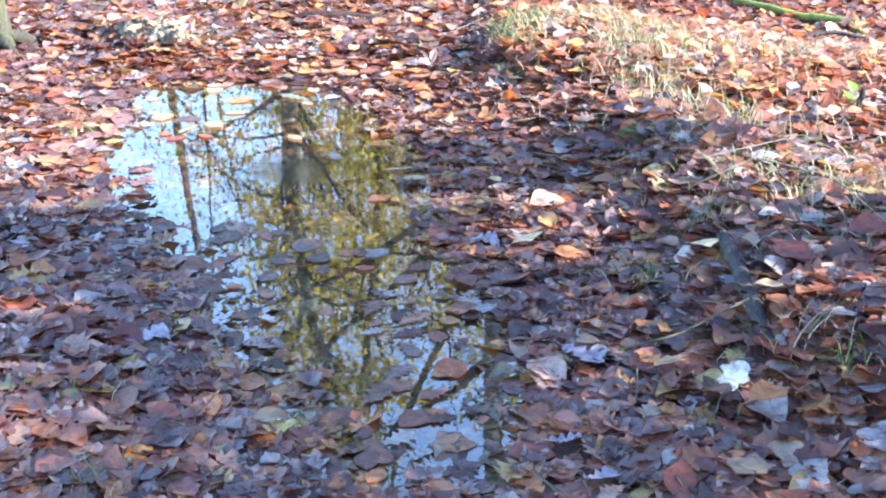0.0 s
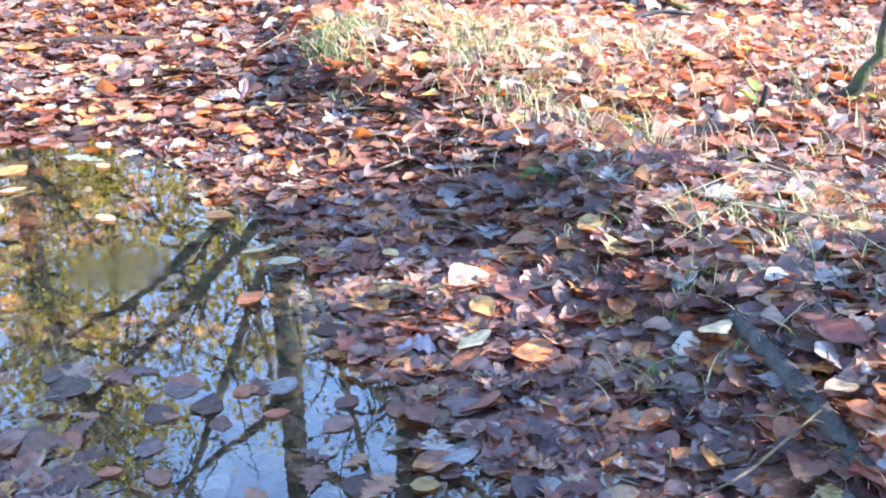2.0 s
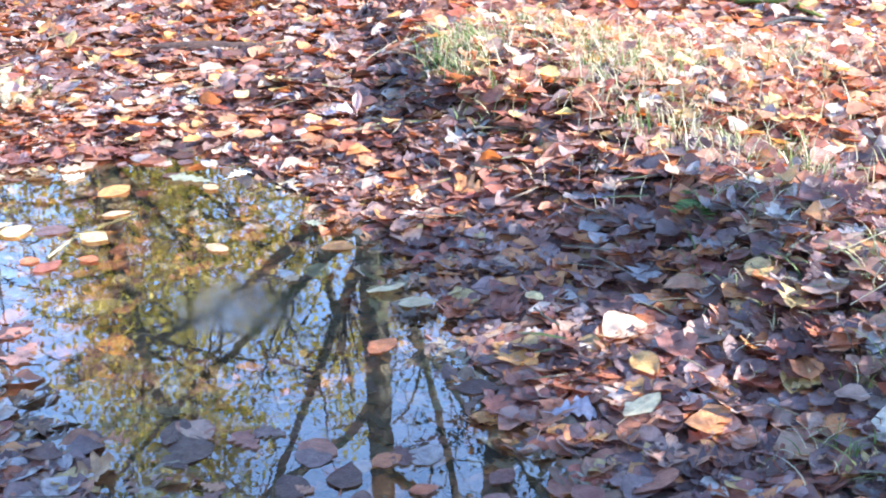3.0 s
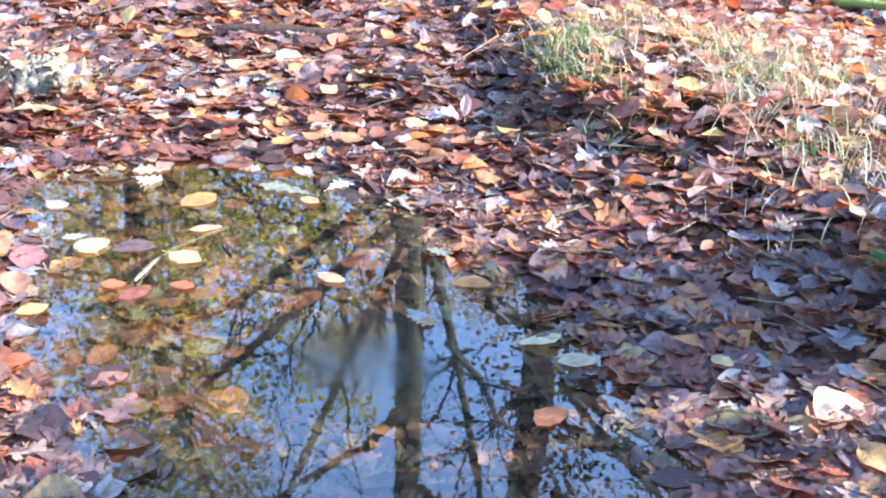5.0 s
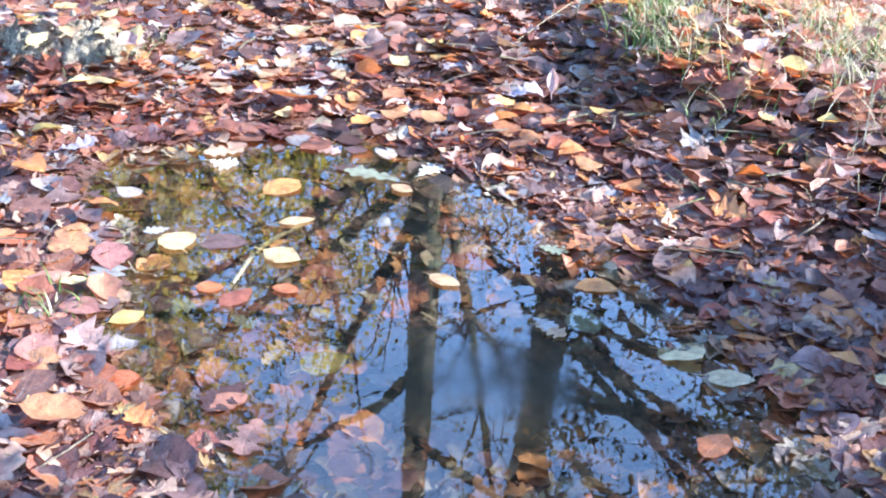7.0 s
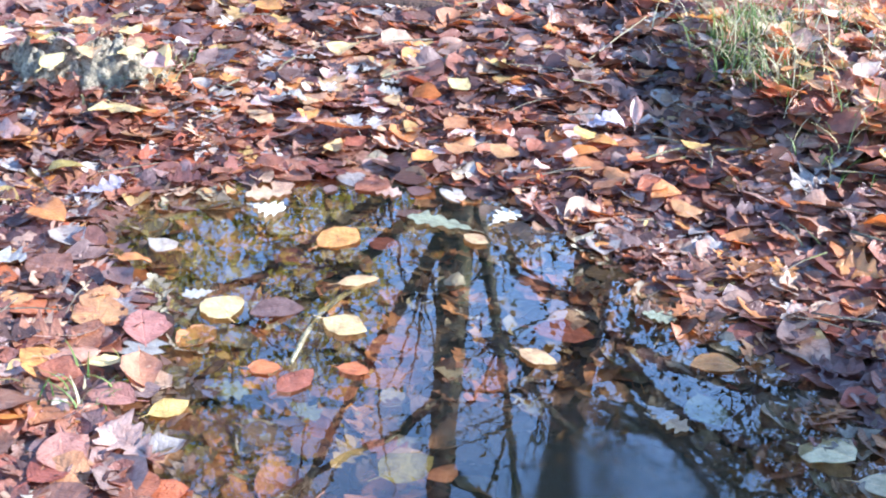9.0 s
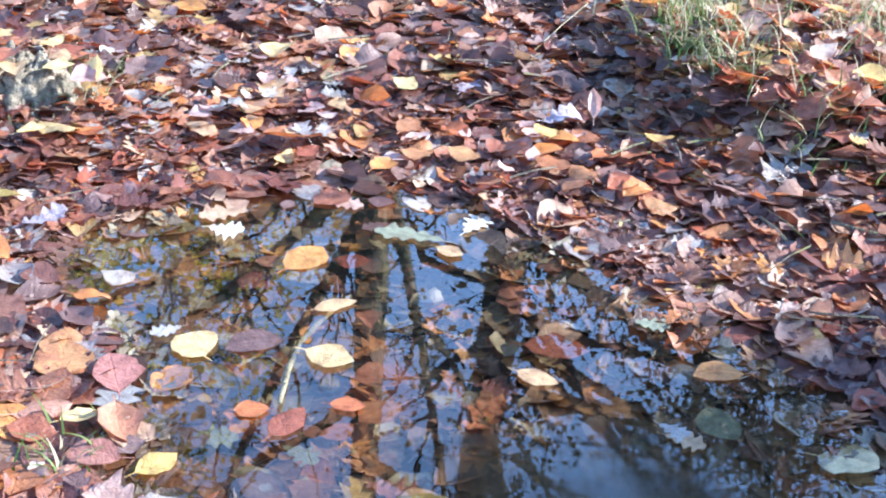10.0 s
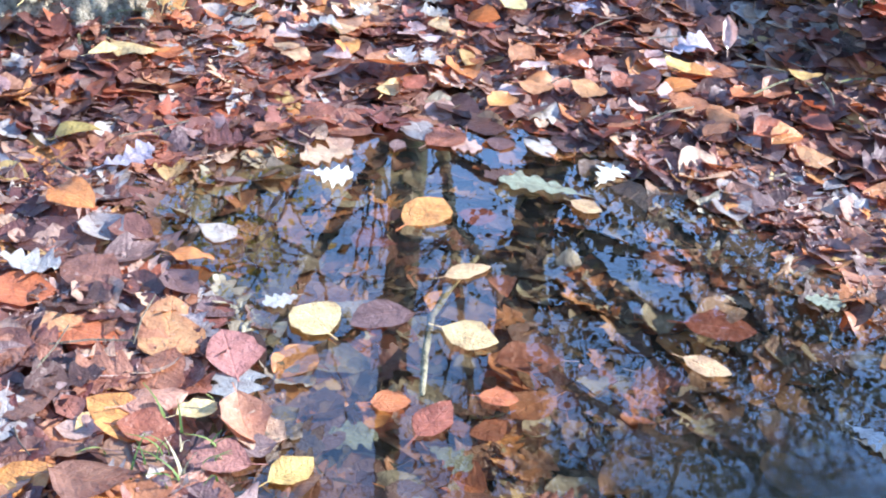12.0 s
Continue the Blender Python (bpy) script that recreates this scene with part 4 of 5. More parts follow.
fallen_leaf("beech", 0.668, 1.219, -0.006, 0.052, 32, OLIVE, "dull yellow leaf sunken at the shore")
fallen_leaf("beech", 0.885, 1.304, 0.025, 0.038, -33, CREAM, "small pale curled leaf on dark litter")
fallen_leaf("beech", 0.830, 1.335, 0.03, 0.049, -24, ORANGE, "orange curled leaf on dark litter")
fallen_leaf("beech", 0.694, 1.850, 0.05, 0.062, -69, ORANGE, "glowing orange leaf standing upright in the litter")
fallen_leaf("beech", 0.762, 1.732, 0.045, 0.100, 24, RUSSET, "large rust-orange leaf on the litter")
fallen_leaf("beech", 1.097, 0.962, 0.036, 0.075, 53, CREAM_LIT, "pale yellow serrated leaf on brown litter")
fallen_leaf("beech", 1.317, 0.907, 0.03, 0.085, -51, TAN, "tawny broad leaf on the litter")
fallen_leaf("beech", 1.087, 1.111, 0.025, 0.059, -42, OCHRE, "tawny leaf on the litter")
fallen_leaf("beech", 1.196, 0.980, 0.022, 0.053, 21, OCHRE, "ochre leaf on the litter")
fallen_leaf("oak", 0.998, 0.968, 0.012, 0.065, 13, LILAC, "bluish grey oak leaf on the litter")
fallen_leaf("oak", 0.949, 1.680, 0.06, 0.071, 21, LILAC, "bluish grey leaf on the bank litter")
fallen_leaf("lobed", 1.636, 0.505, 0.050, 0.066, 75, WHITE, "bright white lobed leaf on dark litter", 14, 30, 0.85)
fallen_leaf("beech", 1.637, 0.734, 0.12, 0.060, 35, TAN, "light tan leaf on the bank")
fallen_leaf("beech", 1.524, 0.518, 0.045, 0.067, 52, TAN, "tan leaf on brown litter")
fallen_leaf("beech", 1.704, 0.430, 0.065, 0.075, 51, ORANGE, "orange-brown leaf on the litter")
fallen_leaf("beech", 1.475, 0.929, 0.11, 0.068, 52, CREAM_LIT, "pale yellow leaf beside a grass tuft")
fallen_leaf("beech", 0.826, 0.752, 0.004, 0.043, 23, ORANGE, "orange leaf floating on the shallow puddle")
fallen_leaf("beech", 0.638, 0.562, 0.004, 0.039, 29, ORANGE, "orange leaf floating on the shallow puddle")
fallen_leaf("beech", 1.085, 0.595, 0.004, 0.044, 8, OCHRE, "dark-rimmed ochre leaf on the shallow puddle")
fallen_leaf("beech", 1.167, 0.425, 0.005, 0.080, -50, ORANGE, "orange leaf at the puddle shore")
fallen_leaf("beech", 1.160, 0.392, 0.006, 0.040, 19, YELLOW, "yellow spotted leaf at the puddle shore")
fallen_leaf("oak", 1.366, 0.532, 0.02, 0.096, -29, LILAC, "lilac-grey oak leaf on wet litter")
fallen_leaf("beech", 1.357, 0.582, 0.025, 0.043, 25, TAN, "tan leaf on wet litter")
fallen_leaf("beech", 1.531, 1.496, 0.115, 0.052, -25, ORANGE, "bright orange leaf among bank grass")
fallen_leaf("beech", 1.647, 0.879, 0.13, 0.086, -30, RUSSET, "large russet leaf on the bank")
fallen_leaf("beech", 1.673, 0.688, 0.11, 0.075, -27, ORANGE, "large orange-brown leaf on the bank")
fallen_leaf("beech", 1.765, 1.038, 0.135, 0.106, 42, RUSSET, "large rust-brown leaf among bank grass")
fallen_leaf("beech", 1.435, 1.133, 0.1, 0.083, -12, RUSSET, "rust-red leaf beside a grass tuft")
fallen_leaf("beech", 1.617, 0.462, 0.045, 0.080, 81, BROWN, "brown leaf on the litter")
fallen_leaf("beech", 1.711, 0.266, 0.03, 0.074, -24, TAN, "tan leaf on brown litter")
fallen_leaf("beech", 1.006, 0.117, 0.012, 0.056, 38, YELLOW, "yellow leaf on dark wet litter")
fallen_leaf("beech", 0.979, 0.133, 0.014, 0.060, 38, TAN, "tan leaf on dark wet litter")
fallen_leaf("oak", 1.515, 0.174, 0.01, 0.061, 55, LILAC, "bluish grey oak leaf on wet litter")
fallen_leaf("oak", 1.430, 0.250, 0.008, 0.063, 33, LILAC, "bluish grey oak leaf on wet litter")
fallen_leaf("oak", 0.641, 0.295, 0.012, 0.073, 53, LILAC, "bluish grey oak leaf on dark litter")
fallen_leaf("oak", 0.387, 0.225, 0.02, 0.066, 14, LILAC, "pale bluish oak leaf on dark litter")
fallen_leaf("beech", 0.757, 0.056, 0.015, 0.044, 36, TAN, "tan leaf on dark wet litter")
fallen_leaf("beech", -0.136, 0.959, 0.03, 0.085, 12, AMBER, "orange-brown leaf on the litter")

fallen_leaf("beech", 0.329, 2.158, 0.045, 0.052, 100, BLUSH, "pale pink curled leaf standing on edge in the sun", broad=0.6)
fallen_leaf("oak", 0.285, 2.150, 0.04, 0.075, 30, LILAC, "lilac-grey oak leaf on sunny litter")
fallen_leaf("oak", 0.120, 2.254, 0.04, 0.070, 70, LILAC, "bluish grey oak leaf on the litter")
fallen_leaf("beech", 0.012, 2.237, 0.04, 0.055, -40, CREAM, "cream leaf tilted in the litter")
fallen_leaf("beech", -0.033, 2.143, 0.04, 0.065, -70, AMBER, "amber leaf standing up in the litter")
fallen_leaf("beech", 0.635, 2.166, 0.08, 0.065, 35, BLUSH, "pale pink leaf on the sunny rise")
fallen_leaf("oak", -0.261, 2.093, 0.04, 0.060, 20, PALE, "pale grey oak leaf on the litter")
fallen_leaf("oak", 0.161, 1.825, 0.01, 0.060, 60, WHITE, "whitish leaf at the far puddle edge")
fallen_leaf("beech", 0.021, 1.986, 0.02, 0.050, 15, BLUSH, "pale pink leaf on wet litter")
fallen_leaf("beech", -0.234, 2.363, 0.04, 0.070, 10, CREAM, "pale yellow leaf lying on the litter")
fallen_leaf("beech", -0.587, 2.542, 0.05, 0.060, 80, YELLOW, "yellow-green leaf standing upright in the litter")
r = random.Random(91)
for k in range(34):  # patch beyond the puddle: sunny glow and glints put into leaf colours
    x, y = 0.26 + r.gauss(0, 0.16), 2.02 + r.gauss(0, 0.055)
    if k % 4 == 3:
        fallen_leaf("beech", x, y, 0.03, r.uniform(0.035, 0.05), r.uniform(0, 360), BLUSH, "pale pinkish leaf that brightens the sunny litter")
    else:
        fallen_leaf("beech", x, y, 0.03, r.uniform(0.045, 0.062), r.uniform(0, 360), (ORANGE, RUSSET, AMBER)[k % 3], "vivid orange-red leaf giving the litter a sunny glow")

for k in range(60):  # paler leaves drying between the clod and the puddle
    x, y = r.uniform(-0.55, -0.08), r.uniform(2.0, 2.42)
    words = ("pale pinkish leaf that brightens the sunny litter", "pale tan leaf drying in the sun", "pale grey oak leaf on sunny litter")[k % 3]
    fallen_leaf("oak" if k % 3 == 2 else "beech", x, y, 0.03, r.uniform(0.034, 0.052), r.uniform(0, 360), (BLUSH, TAN, PALE)[k % 3], words)


r = random.Random(17)
for k in range(46):  # broad wet leaves lying flat along the near shore
    x, y = r.uniform(-0.52, -0.13), r.uniform(1.0, 1.48)
    if float(shore_distance(x, y)) > -0.02:
        fallen_leaf("beech", x, y, 0.012, r.uniform(0.056, 0.082), r.uniform(0, 360), (AMBER, RUSSET, ORANGE, PINK, BROWN)[k % 5],
                    ("amber broad leaf lying flat by the puddle", "russet broad leaf lying flat by the puddle", "orange ribbed leaf lying flat by the puddle", "pinkish brown leaf lying flat by the puddle", "brown wet leaf lying flat by the puddle")[k % 5], r.gauss(0, 5), 0, r.uniform(0.95, 1.25))


# ---- grass ----
def grass_tuft(x, y, count, height, spread, materials, label, seed, fall=0.5):
    """A tuft of thin bent blades."""
    r = random.Random(seed)
    V, F, M = [], [], []
    for _ in range(count):
        bx, by = r.gauss(0, spread), r.gauss(0, spread)
        z0 = float(ground_height(x + bx, y + by)) - float(ground_height(x, y))
        a, tall = r.uniform(0, 6.28), height * r.uniform(0.45, 1.15)
        w, out = r.uniform(0.0010, 0.0026), tall * fall * r.uniform(0.3, 1.6)
        b = len(V)
        for i in range(6):
            k = i / 5
            p = Vector((bx + math.cos(a) * out * k * k, by + math.sin(a) * out * k * k, z0 + tall * (k - 0.35 * fall * k * k * k) + 0.01))
            side = Vector((-math.sin(a), math.cos(a), 0)) * w * (1 - 0.85 * k)
            V += [p - side, p + side]
        pick = 0 if r.random() < 0.62 else 1
        for i in range(5):
            F.append((b + 2 * i, b + 2 * i + 1, b + 2 * i + 3, b + 2 * i + 2))
            M.append(pick)
    root = tagged(new("grass_tuft"), label, "grass", "grass tufts on the bank")
    root.location = (x, y, float(ground_height(x, y)))
    blades = tagged(mesh_object("grass", V, F, list(materials), root), kind="stuff")
    blades.data.polygons.foreach_set("material_index", M)
    return root


DRY, FRESH, MIXED = (STRAW, GREEN), (GREEN, STRAW), (STRAW, STRAW)
dry_words, green_words = "dry straw-coloured grass tuft among fallen leaves", "thin green grass tuft among fallen leaves"
r = random.Random(77)
for k in range(95):  # sparse dry stalks along the bank
    grass_tuft(1.60 + r.gauss(0, 0.22), 1.40 + r.gauss(0, 0.36), 9, 0.058, 0.045, DRY, dry_words, 100 + k, 1.1)
knots = [(0.95 + r.gauss(0, 0.30), 2.55 + r.gauss(0, 0.30)) for _ in range(17)]
for k in range(95):  # patches of dry grass on the sunny rise
    cx, cy = knots[k % len(knots)]
    x, y = cx + r.gauss(0, 0.07), cy + r.gauss(0, 0.07)
    if x > np.interp(y, [1.6, 2.25, 3.2], [1.15, 0.50, 0.30]):
        grass_tuft(x, y, 22, 0.085, 0.05, DRY, dry_words, 200 + k, 0.8)
for k in range(55):  # bleached stalks over the back of the bank
    x, y = r.uniform(0.85, 2.15), r.uniform(1.75, 2.95)
    grass_tuft(x, y, 13, 0.10, 0.07, MIXED if k % 3 else DRY, dry_words, 800 + k, 0.5)
for k, (x, y, n, h) in enumerate(((0.47, 2.34, 60, 0.10), (0.54, 2.27, 40, 0.09), (0.50, 2.46, 60, 0.12), (1.44, 1.08, 34, 0.07), (1.36, 0.88, 22, 0.06), (1.45, 1.29, 26, 0.07),
                                  (1.71, 0.62, 14, 0.09), (1.82, 0.55, 20, 0.08), (-0.27, 1.21, 26, 0.035), (0.71, 0.09, 10, 0.05), (0.84, -0.18, 16, 0.05), (0.78, 0.26, 9, 0.05),
                                  (0.57, 2.20, 16, 0.05), (1.17, 1.60, 18, 0.06), (0.72, 1.98, 12, 0.06))):
    grass_tuft(x, y, n, h, 0.03, FRESH, green_words, 400 + k, 0.8)


# ---- sticks, stump, saplings ----
ROTTEN = bark_material("red_brown_rotten_wood", (0.030, 0.016, 0.012), (0.085, 0.042, 0.030))
MOSSY_STICK = bark_material("bright_mossy_bark", (0.10, 0.09, 0.06), (0.26, 0.22, 0.15), 1.1, (0.15, 0.20, 0.045))


def stick(name, label, pts, radii, material, sides=9, category="stick"):
    r = random.Random(len(label))
    line = [Vector(p) for p in pts]
    full, rad = [], []
    for i in range(len(line) - 1):
        for k in range(4):
            full.append(line[i].lerp(line[i + 1], k / 4) + Vector((r.gauss(0, 1), r.gauss(0, 1), r.gauss(0, 1))) * radii[i] * 0.14)
            rad.append((radii[i] + (radii[i + 1] - radii[i]) * k / 4) * r.uniform(0.88, 1.12))
    full.append(line[-1])
    rad.append(radii[-1])
    v, f = tube(full, rad, sides)
    f.append(tuple(range(sides))[::-1])
    return tagged(mesh_object(name, v, f, material), label, category)


def on(x, y, up):
    return (x, y, float(ground_height(x, y)) + up)


rotting = stick("stick", "dark wet rotting stick half buried in leaves", [on(1.50, 0.97, 0.026), on(1.56, 0.83, 0.030), on(1.62, 0.71, 0.020), on(1.67, 0.61, 0.012)], [0.013, 0.016, 0.017, 0.012], BARK_DARK)
for x, y, dx, dy in ((1.54, 0.87, 0.030, 0.010), (1.60, 0.75, -0.026, -0.004), (1.51, 0.94, -0.018, 0.016)):  # stubs of broken side twigs
    foot = Vector(on(x, y, 0.030))
    mesh_object("stub", *tube([foot, foot + Vector((dx * 0.6, dy * 0.6, 0.006)), foot + Vector((dx, dy, 0.012))], [0.006, 0.0045, 0.0035], 7), BARK_DARK, rotting)
stick("twig", "thin twig flecked with pale lichen on the leaves", [on(1.43, 0.53, 0.040), on(1.52, 0.61, 0.046), on(1.61, 0.70, 0.042)], [0.0020, 0.0024, 0.0020], BARK, 6)
stick("branch", "fallen branch covered with bright green moss", [on(0.74, 3.82, 0.030), on(0.97, 3.75, 0.040), on(1.15, 3.69, 0.035), on(1.30, 3.67, 0.040), on(1.42, 3.50, 0.022)], [0.008, 0.014, 0.016, 0.013, 0.006], MOSSY_STICK)
stick("branch", "thin dark dead branch on sunny leaves", [on(1.20, 3.26, 0.040), on(1.32, 3.36, 0.055), on(1.45, 3.38, 0.040)], [0.006, 0.008, 0.005], BARK_DARK, 7)
stick("log", "dark rotten log sunk in the leaf litter", [on(-0.48, 2.58, 0.012), on(-0.30, 2.61, 0.022), on(-0.12, 2.64, 0.020), on(0.00, 2.66, 0.006)], [0.010, 0.021, 0.017, 0.008], ROTTEN, category="log")
stick("twig", "bleached curved dry stem lying over the bank grass", [on(1.38, 1.15, 0.06), on(1.50, 1.22, 0.09), on(1.66, 1.20, 0.08), on(1.80, 1.05, 0.05)], [0.0009, 0.0012, 0.0010, 0.0007], STRAW, 5)
stick("twig", "bleached dry stem lying over the bank grass", [on(1.36, 1.30, 0.05), on(1.55, 1.46, 0.08), on(1.75, 1.38, 0.06)], [0.0008, 0.0010, 0.0007], STRAW, 5)


PEELED = bark_material("pale_peeled_wood", (0.10, 0.09, 0.055), (0.25, 0.22, 0.14))
stick("stick", "pale peeled stick lying in the puddle with its tip above water", [(-0.041, 1.350, 0.006), (-0.044, 1.42, 0.001), (-0.044, 1.50, -0.010), (-0.026, 1.57, -0.018), (0.000, 1.65, -0.028)], [0.0030, 0.0040, 0.0042, 0.0040, 0.0030], PEELED, 8)


def clod(name, x, y, width, depth, height, label, seed, material, rugged=0.0):
    """A crumbling lump of bare earth and roots."""
    nu, nv = (120, 40) if rugged else (16, 8)
    V, F = [], []
    for j in range(nv + 1):
        el = math.pi / 2 * j / nv
        for i in range(nu):
            a = 2 * math.pi * i / nu
            d = Vector((math.cos(a) * math.cos(el), math.sin(a) * math.cos(el), math.sin(el)))
            k = 1 + 0.30 * noise.noise(d * 2.1 + Vector((seed, 0, 0))) + 0.26 * noise.noise(d * 6 + Vector((seed, 3, 0))) + 0.22 * noise.noise(d * 14)
            q = Vector((d.x * width, d.y * depth, d.z * height))
            k += rugged * (noise.noise(q * 45) + 0.8 * noise.noise(q * 110))
            V.append((d.x * width * k, d.y * depth * k, d.z * height * k - 0.012))
    for j in range(nv):
        for i in range(nu):
            F.append((j * nu + i, j * nu + (i + 1) % nu, (j + 1) * nu + (i + 1) % nu, (j + 1) * nu + i))
    ob = mesh_object(name, V, F, material)
    if label:
        tagged(ob, label, name.replace("_", " "))
    ob.location = (x, y, float(ground_height(x, y)))
    return ob


def earth_material():
    n = Nodes("dry_crumbled_earth")
    p = n.world_place()
    big, small = n.noise(26, 6, 0.7, p), n.noise(150, 5, 0.7, p)
    colour = n.mix(n.ramp(big, [(0.38, (0, 0, 0)), (0.62, (1, 1, 1))]), (0.20, 0.175, 0.13), (0.55, 0.48, 0.37))
    colour = n.mix(n.ramp(small, [(0.36, (0.8, 0.8, 0.8)), (0.50, (0, 0, 0))]), colour, (0.06, 0.054, 0.045))
    n.set(Base_Color=colour, Roughness=0.95)
    n.bump(n.math("ADD", big, small), 1.0, 0.015)
    return n.mat


EARTH = earth_material()

def crumble_height(x, y):
    """Height of the broken earth over its own foot, from an uneven dome with pits and grains."""
    edge = 1 - (x / 0.20) ** 2 - (y / 0.10) ** 2 + 0.55 * noise.noise(Vector((x * 16, y * 16, 4)))
    dome = 0.048 * float(smooth_step(-0.1, 1.1, edge))
    grain = 0.022 * noise.noise(Vector((x * 42, y * 42, 1))) + 0.014 * noise.noise(Vector((x * 110, y * 110, 7)))
    foot = 0.045 * (math.exp(-((x - 0.01) / 0.24) ** 2 - ((y - 0.04) / 0.22) ** 2) - 1)
    return foot + dome + grain * float(smooth_step(-0.2, 0.3, edge)) - 0.015 * float(smooth_step(0.1, -0.4, edge))


def earth_lump():
    nx, ny = 110, 64
    xs, ys = np.linspace(-0.25, 0.25, nx), np.linspace(-0.145, 0.145, ny)
    V = [(a, b, crumble_height(a, b)) for b in ys for a in xs]
    F = [(j * nx + i, j * nx + i + 1, (j + 1) * nx + i + 1, (j + 1) * nx + i) for j in range(ny - 1) for i in range(nx - 1)]
    ob = mesh_object("earth_clod", V, F, EARTH)
    ob.location = (-0.65, 2.06, float(ground_height(-0.65, 2.06)))
    return tagged(ob, "crumbled lump of pale grey earth with grass roots", "earth clod")


lump = earth_lump()
for k in range(230):
    a, d = rng.uniform(0, 6.28), math.sqrt(rng.uniform(0.0, 1.2))
    cx, cy, cs = math.cos(a) * 0.20 * d, math.sin(a) * 0.11 * d, rng.uniform(0.003, 0.012)
    crumb = clod("crumb", 0, 0, cs, cs * 0.8, cs * 1.2, "", 10 + k, EARTH)
    crumb.parent = lump
    crumb.location = (cx, cy, crumble_height(cx, cy) + 0.006)
for k, (x, y) in enumerate(((-0.50, 2.10), (-0.55, 2.17), (-0.60, 2.04), (-0.48, 2.16), (-0.70, 2.08), (-0.56, 2.05), (-0.65, 2.15), (-0.53, 2.13), (-0.74, 2.14))):
    grass_tuft(x, y, 8, 0.05, 0.03, DRY, "short pale grass tuft on crumbled earth", 500 + k, 0.9)
r = random.Random(52)
for k in range(9):
    grass_tuft(-0.68 + r.uniform(-0.24, 0.18), 2.12 + r.gauss(0, 0.05), 12, 0.035, 0.025, (STRAW, STRAW), "short pale grass tuft on crumbled earth", 540 + k, 1.2)
for k in range(26):
    a, d = r.uniform(0, 6.28), r.uniform(0.3, 1.2)
    fallen_leaf("beech", -0.65 + math.cos(a) * 0.20 * d, 2.09 + math.sin(a) * 0.09 * d, 0.09 + 0.03 * (1.2 - d), r.uniform(0.035, 0.06), r.uniform(0, 360), (CREAM, BLUSH, TAN, RUSSET)[k % 4],
                ("cream leaf dropped on the crumbled earth", "pale pink leaf on the crumbled earth", "pale tan leaf on the crumbled earth", "russet leaf on the crumbled earth")[k % 4])
fallen_leaf("beech", -0.47, 2.05, 0.075, 0.062, 70, CREAM, "cream leaf standing against the earth clod")
stick("twig", "thin bleached twig leaning in the litter", [(0.224, 2.405, 0.05), (0.27, 2.475, 0.075), (0.322, 2.551, 0.10)], [0.0010, 0.0009, 0.0007], STRAW, 6)
stick("twig", "thin bleached twig leaning by the moss cushion", [(0.406, 2.454, 0.045), (0.435, 2.49, 0.075), (0.462, 2.515, 0.105)], [0.0010, 0.0009, 0.0007], STRAW, 6)
grass_tuft(0.53, 2.235, 26, 0.055, 0.014, FRESH, green_words, 590, 1.0)
grass_tuft(0.582, 2.24, 24, 0.09, 0.015, DRY, dry_words, 591, 0.9)
grass_tuft(0.584, 2.338, 40, 0.10, 0.03, DRY, dry_words, 592, 1.0)


def sapling(x, y, pts, radii, label, bark, leaves, material):
    root = tagged(new("sapling"), label, "sapling")
    z = float(ground_height(x, y)) - 0.01
    line = [Vector((x + a, y + b, z + c)) for a, b, c in pts]
    full, rad = [], []
    for i in range(len(line) - 1):
        for k in range(4):
            full.append(line[i].lerp(line[i + 1], k / 4))
            rad.append((radii[i] + (radii[i + 1] - radii[i]) * k / 4) * (1 + 0.14 * math.sin(7 * len(full))))
    mesh_object("stem", *tube(full + [line[-1]], rad + [radii[-1]], 10), bark, root)
    r = random.Random(int(x * 100))
    for a in range(5):  # root flare
        b = a * 1.26 + r.random()
        foot = [line[0] + Vector((0, 0, radii[0])), line[0] + Vector((math.cos(b) * radii[0] * 1.6, math.sin(b) * radii[0] * 1.6, radii[0] * 0.9)), line[0] + Vector((math.cos(b) * radii[0] * 3, math.sin(b) * radii[0] * 3, 0.012))]
        mesh_object("root", *tube(foot, [radii[0] * 0.6, radii[0] * 0.5, radii[0] * 0.2], 7), bark, root)
    for dx, dy, dz, size, yaw in leaves:
        v, f, u = SHAPES[2]
        leaf = mesh_object("leaf", v, f, material, root, uv=u)
        leaf.matrix_world = Matrix.Translation((x + dx, y + dy, z + dz)) @ pose(0, 0, 0, 20, -25, yaw) @ Matrix.Scale(size, 4)
    return root


BARK_FOOT = bark_material("dark_bark_with_moss", (0.020, 0.018, 0.014), (0.060, 0.050, 0.036), 0.35, (0.035, 0.052, 0.010))
LEAF_GREEN = leaf_material("fresh_green_leaf", (0.22, 0.42, 0.05), glow=0.4)
crooked = sapling(1.785, 2.24, ((-0.03, 0, 0), (-0.012, 0.0, 0.025), (0.016, 0.005, 0.055), (0.034, 0.01, 0.10), (0.066, 0.02, 0.135), (0.066, 0.03, 0.17), (0.085, 0.05, 0.32), (0.11, 0.05, 0.8), (0.10, 0.1, 1.5)),
                  (0.030, 0.028, 0.018, 0.014, 0.013, 0.011, 0.009, 0.006, 0.003),
                  "crooked dark sapling with a mossy foot among leaves", BARK_FOOT, ((0.012, -0.03, 0.035, 0.034, 40), (0.032, -0.04, 0.03, 0.034, 300), (0.05, -0.02, 0.045, 0.03, 200)), LEAF_GREEN)
z = float(ground_height(1.785, 2.24)) - 0.01
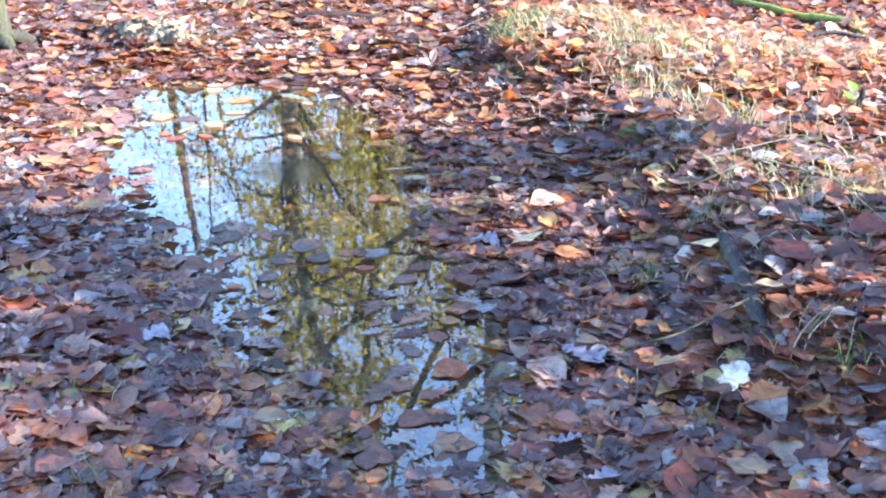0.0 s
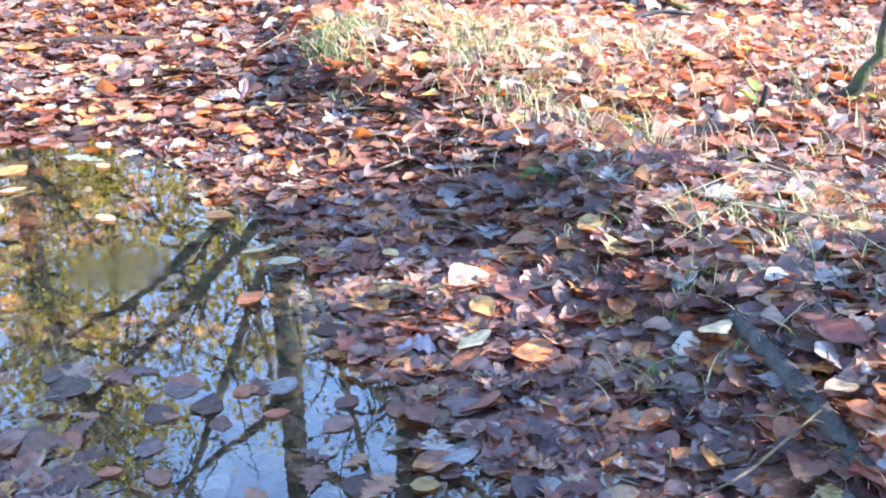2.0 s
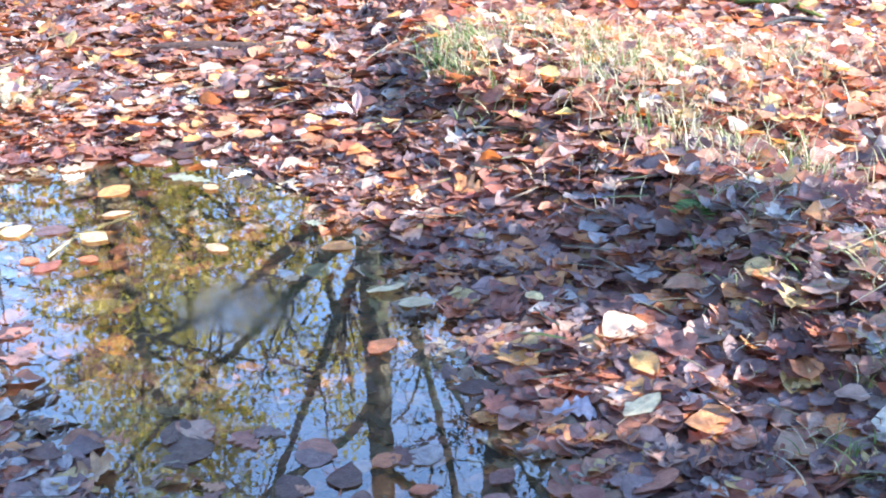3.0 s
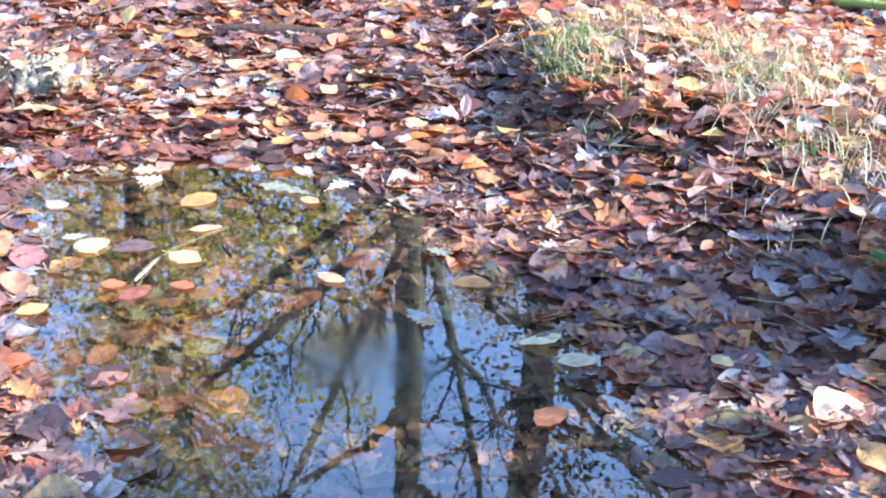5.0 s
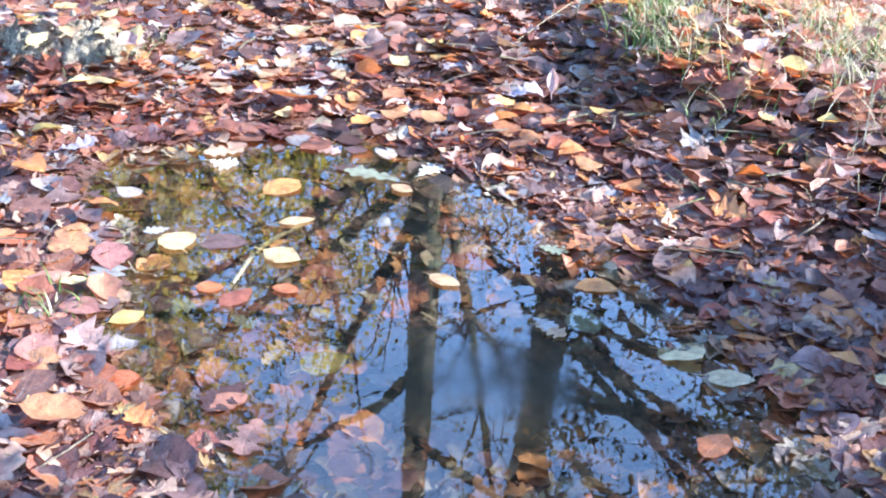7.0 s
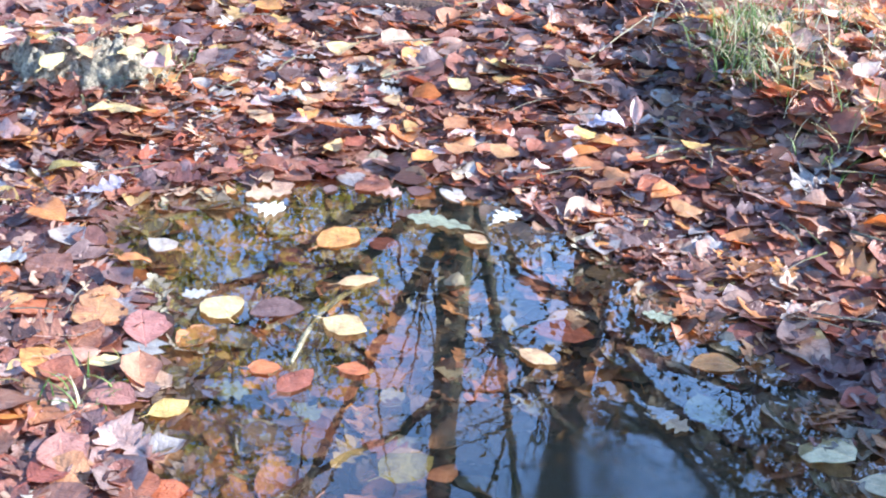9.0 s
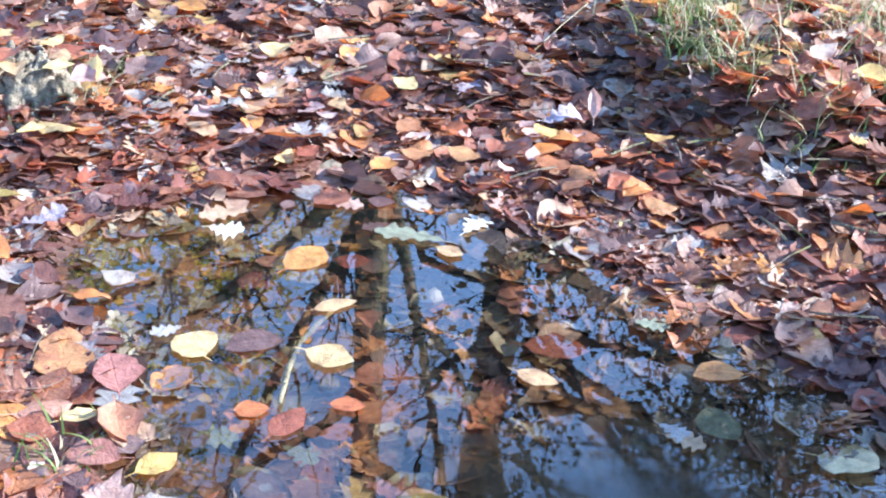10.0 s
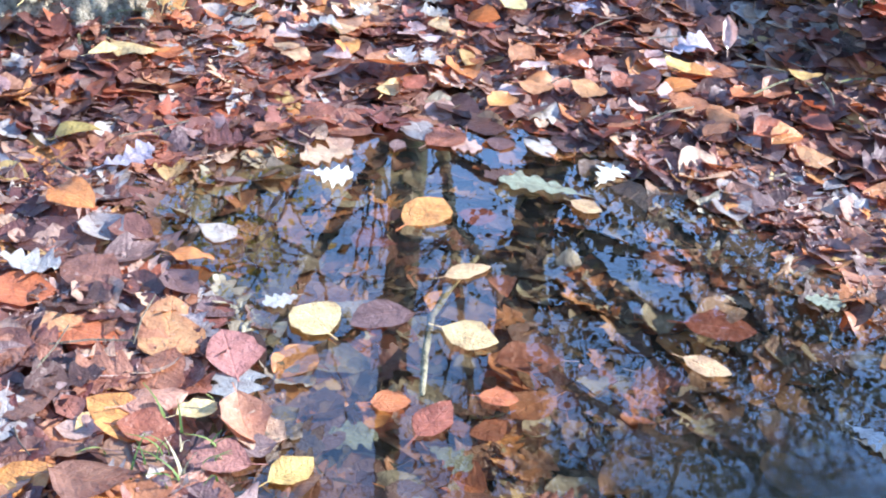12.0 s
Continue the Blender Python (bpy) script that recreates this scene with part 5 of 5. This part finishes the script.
mesh_object("twig", *tube([Vector((1.851, 2.26, z + 0.135)), Vector((1.89, 2.27, z + 0.155)), Vector((1.91, 2.28, z + 0.20)), Vector((1.945, 2.29, z + 0.23))], [0.007, 0.005, 0.004, 0.002], 7), BARK_DARK, crooked)
sapling(1.575, 2.12, ((0, 0, 0), (0.005, 0, 0.04), (0.012, 0, 0.075), (0.015, 0.0, 0.10)), (0.010, 0.009, 0.008, 0.005), "dark cut stub with fresh green leaves", BARK_DARK,
        ((-0.03, 0.0, 0.07, 0.06, 150), (-0.05, -0.01, 0.04, 0.06, 200), (-0.02, 0.01, 0.095, 0.05, 120)), LEAF_GREEN)
sapling(-1.06, 1.82, ((0, 0, 0), (0.0, 0, 0.15), (0.01, 0, 0.5), (0.0, 0.02, 1.2), (0.03, 0.03, 2.2), (0.0, 0.05, 3.4)), (0.048, 0.044, 0.042, 0.036, 0.025, 0.006), "smooth grey young trunk beside the leaf-covered ground", BARK_NEAR, (), LEAF_GREEN)


def fern(x, y, label):
    """A low fern: arching stems with pairs of leaflets."""
    root = tagged(new("fern"), label, "fern")
    z = float(ground_height(x, y)) + 0.01
    r = random.Random(9)
    for k in range(5):
        a = k * 1.25 + r.uniform(-0.2, 0.2)
        line = [Vector((x + math.cos(a) * 0.075 * t, y + math.sin(a) * 0.075 * t, z + 0.05 * t - 0.045 * t * t)) for t in np.linspace(0, 1, 8)]
        V, F = tube(line, np.linspace(0.0014, 0.0005, 8), 4)
        for i in range(1, 8):
            for side in (-1, 1):
                w = 0.022 * math.sin(math.pi * (0.15 + 0.8 * i / 8))
                out = Vector((-math.sin(a) * side, math.cos(a) * side, 0.05)) + Vector((math.cos(a), math.sin(a), 0)) * 0.4
                along = Vector((math.cos(a), math.sin(a), 0)) * 0.005
                b, p = len(V), line[i]
                V += [p - along, p + out * w * 0.5 - along * 1.1 + Vector((0, 0, 0.002)), p + out * w, p + out * w * 0.5 + along * 1.1 + Vector((0, 0, 0.002)), p + along]
                F += [(b, b + 1, b + 3, b + 4), (b + 1, b + 2, b + 3)]
        mesh_object("frond", V, F, GREEN, root)
    return root


fern(1.15, 1.62, "small green fern growing among fallen leaves")


def moss_material():
    n = Nodes("green_moss")
    p = n.world_place()
    fine = n.noise(260, 5, 0.7, p)
    n.set(Base_Color=n.mix(fine, (0.05, 0.09, 0.012), (0.20, 0.27, 0.05)), Roughness=0.95)
    n.bump(fine, 1.0, 0.008)
    return n.mat


clod("moss_cushion", 0.485, 2.46, 0.055, 0.04, 0.04, "round cushion of bright green moss on the bank", 8, moss_material(), 0.12)
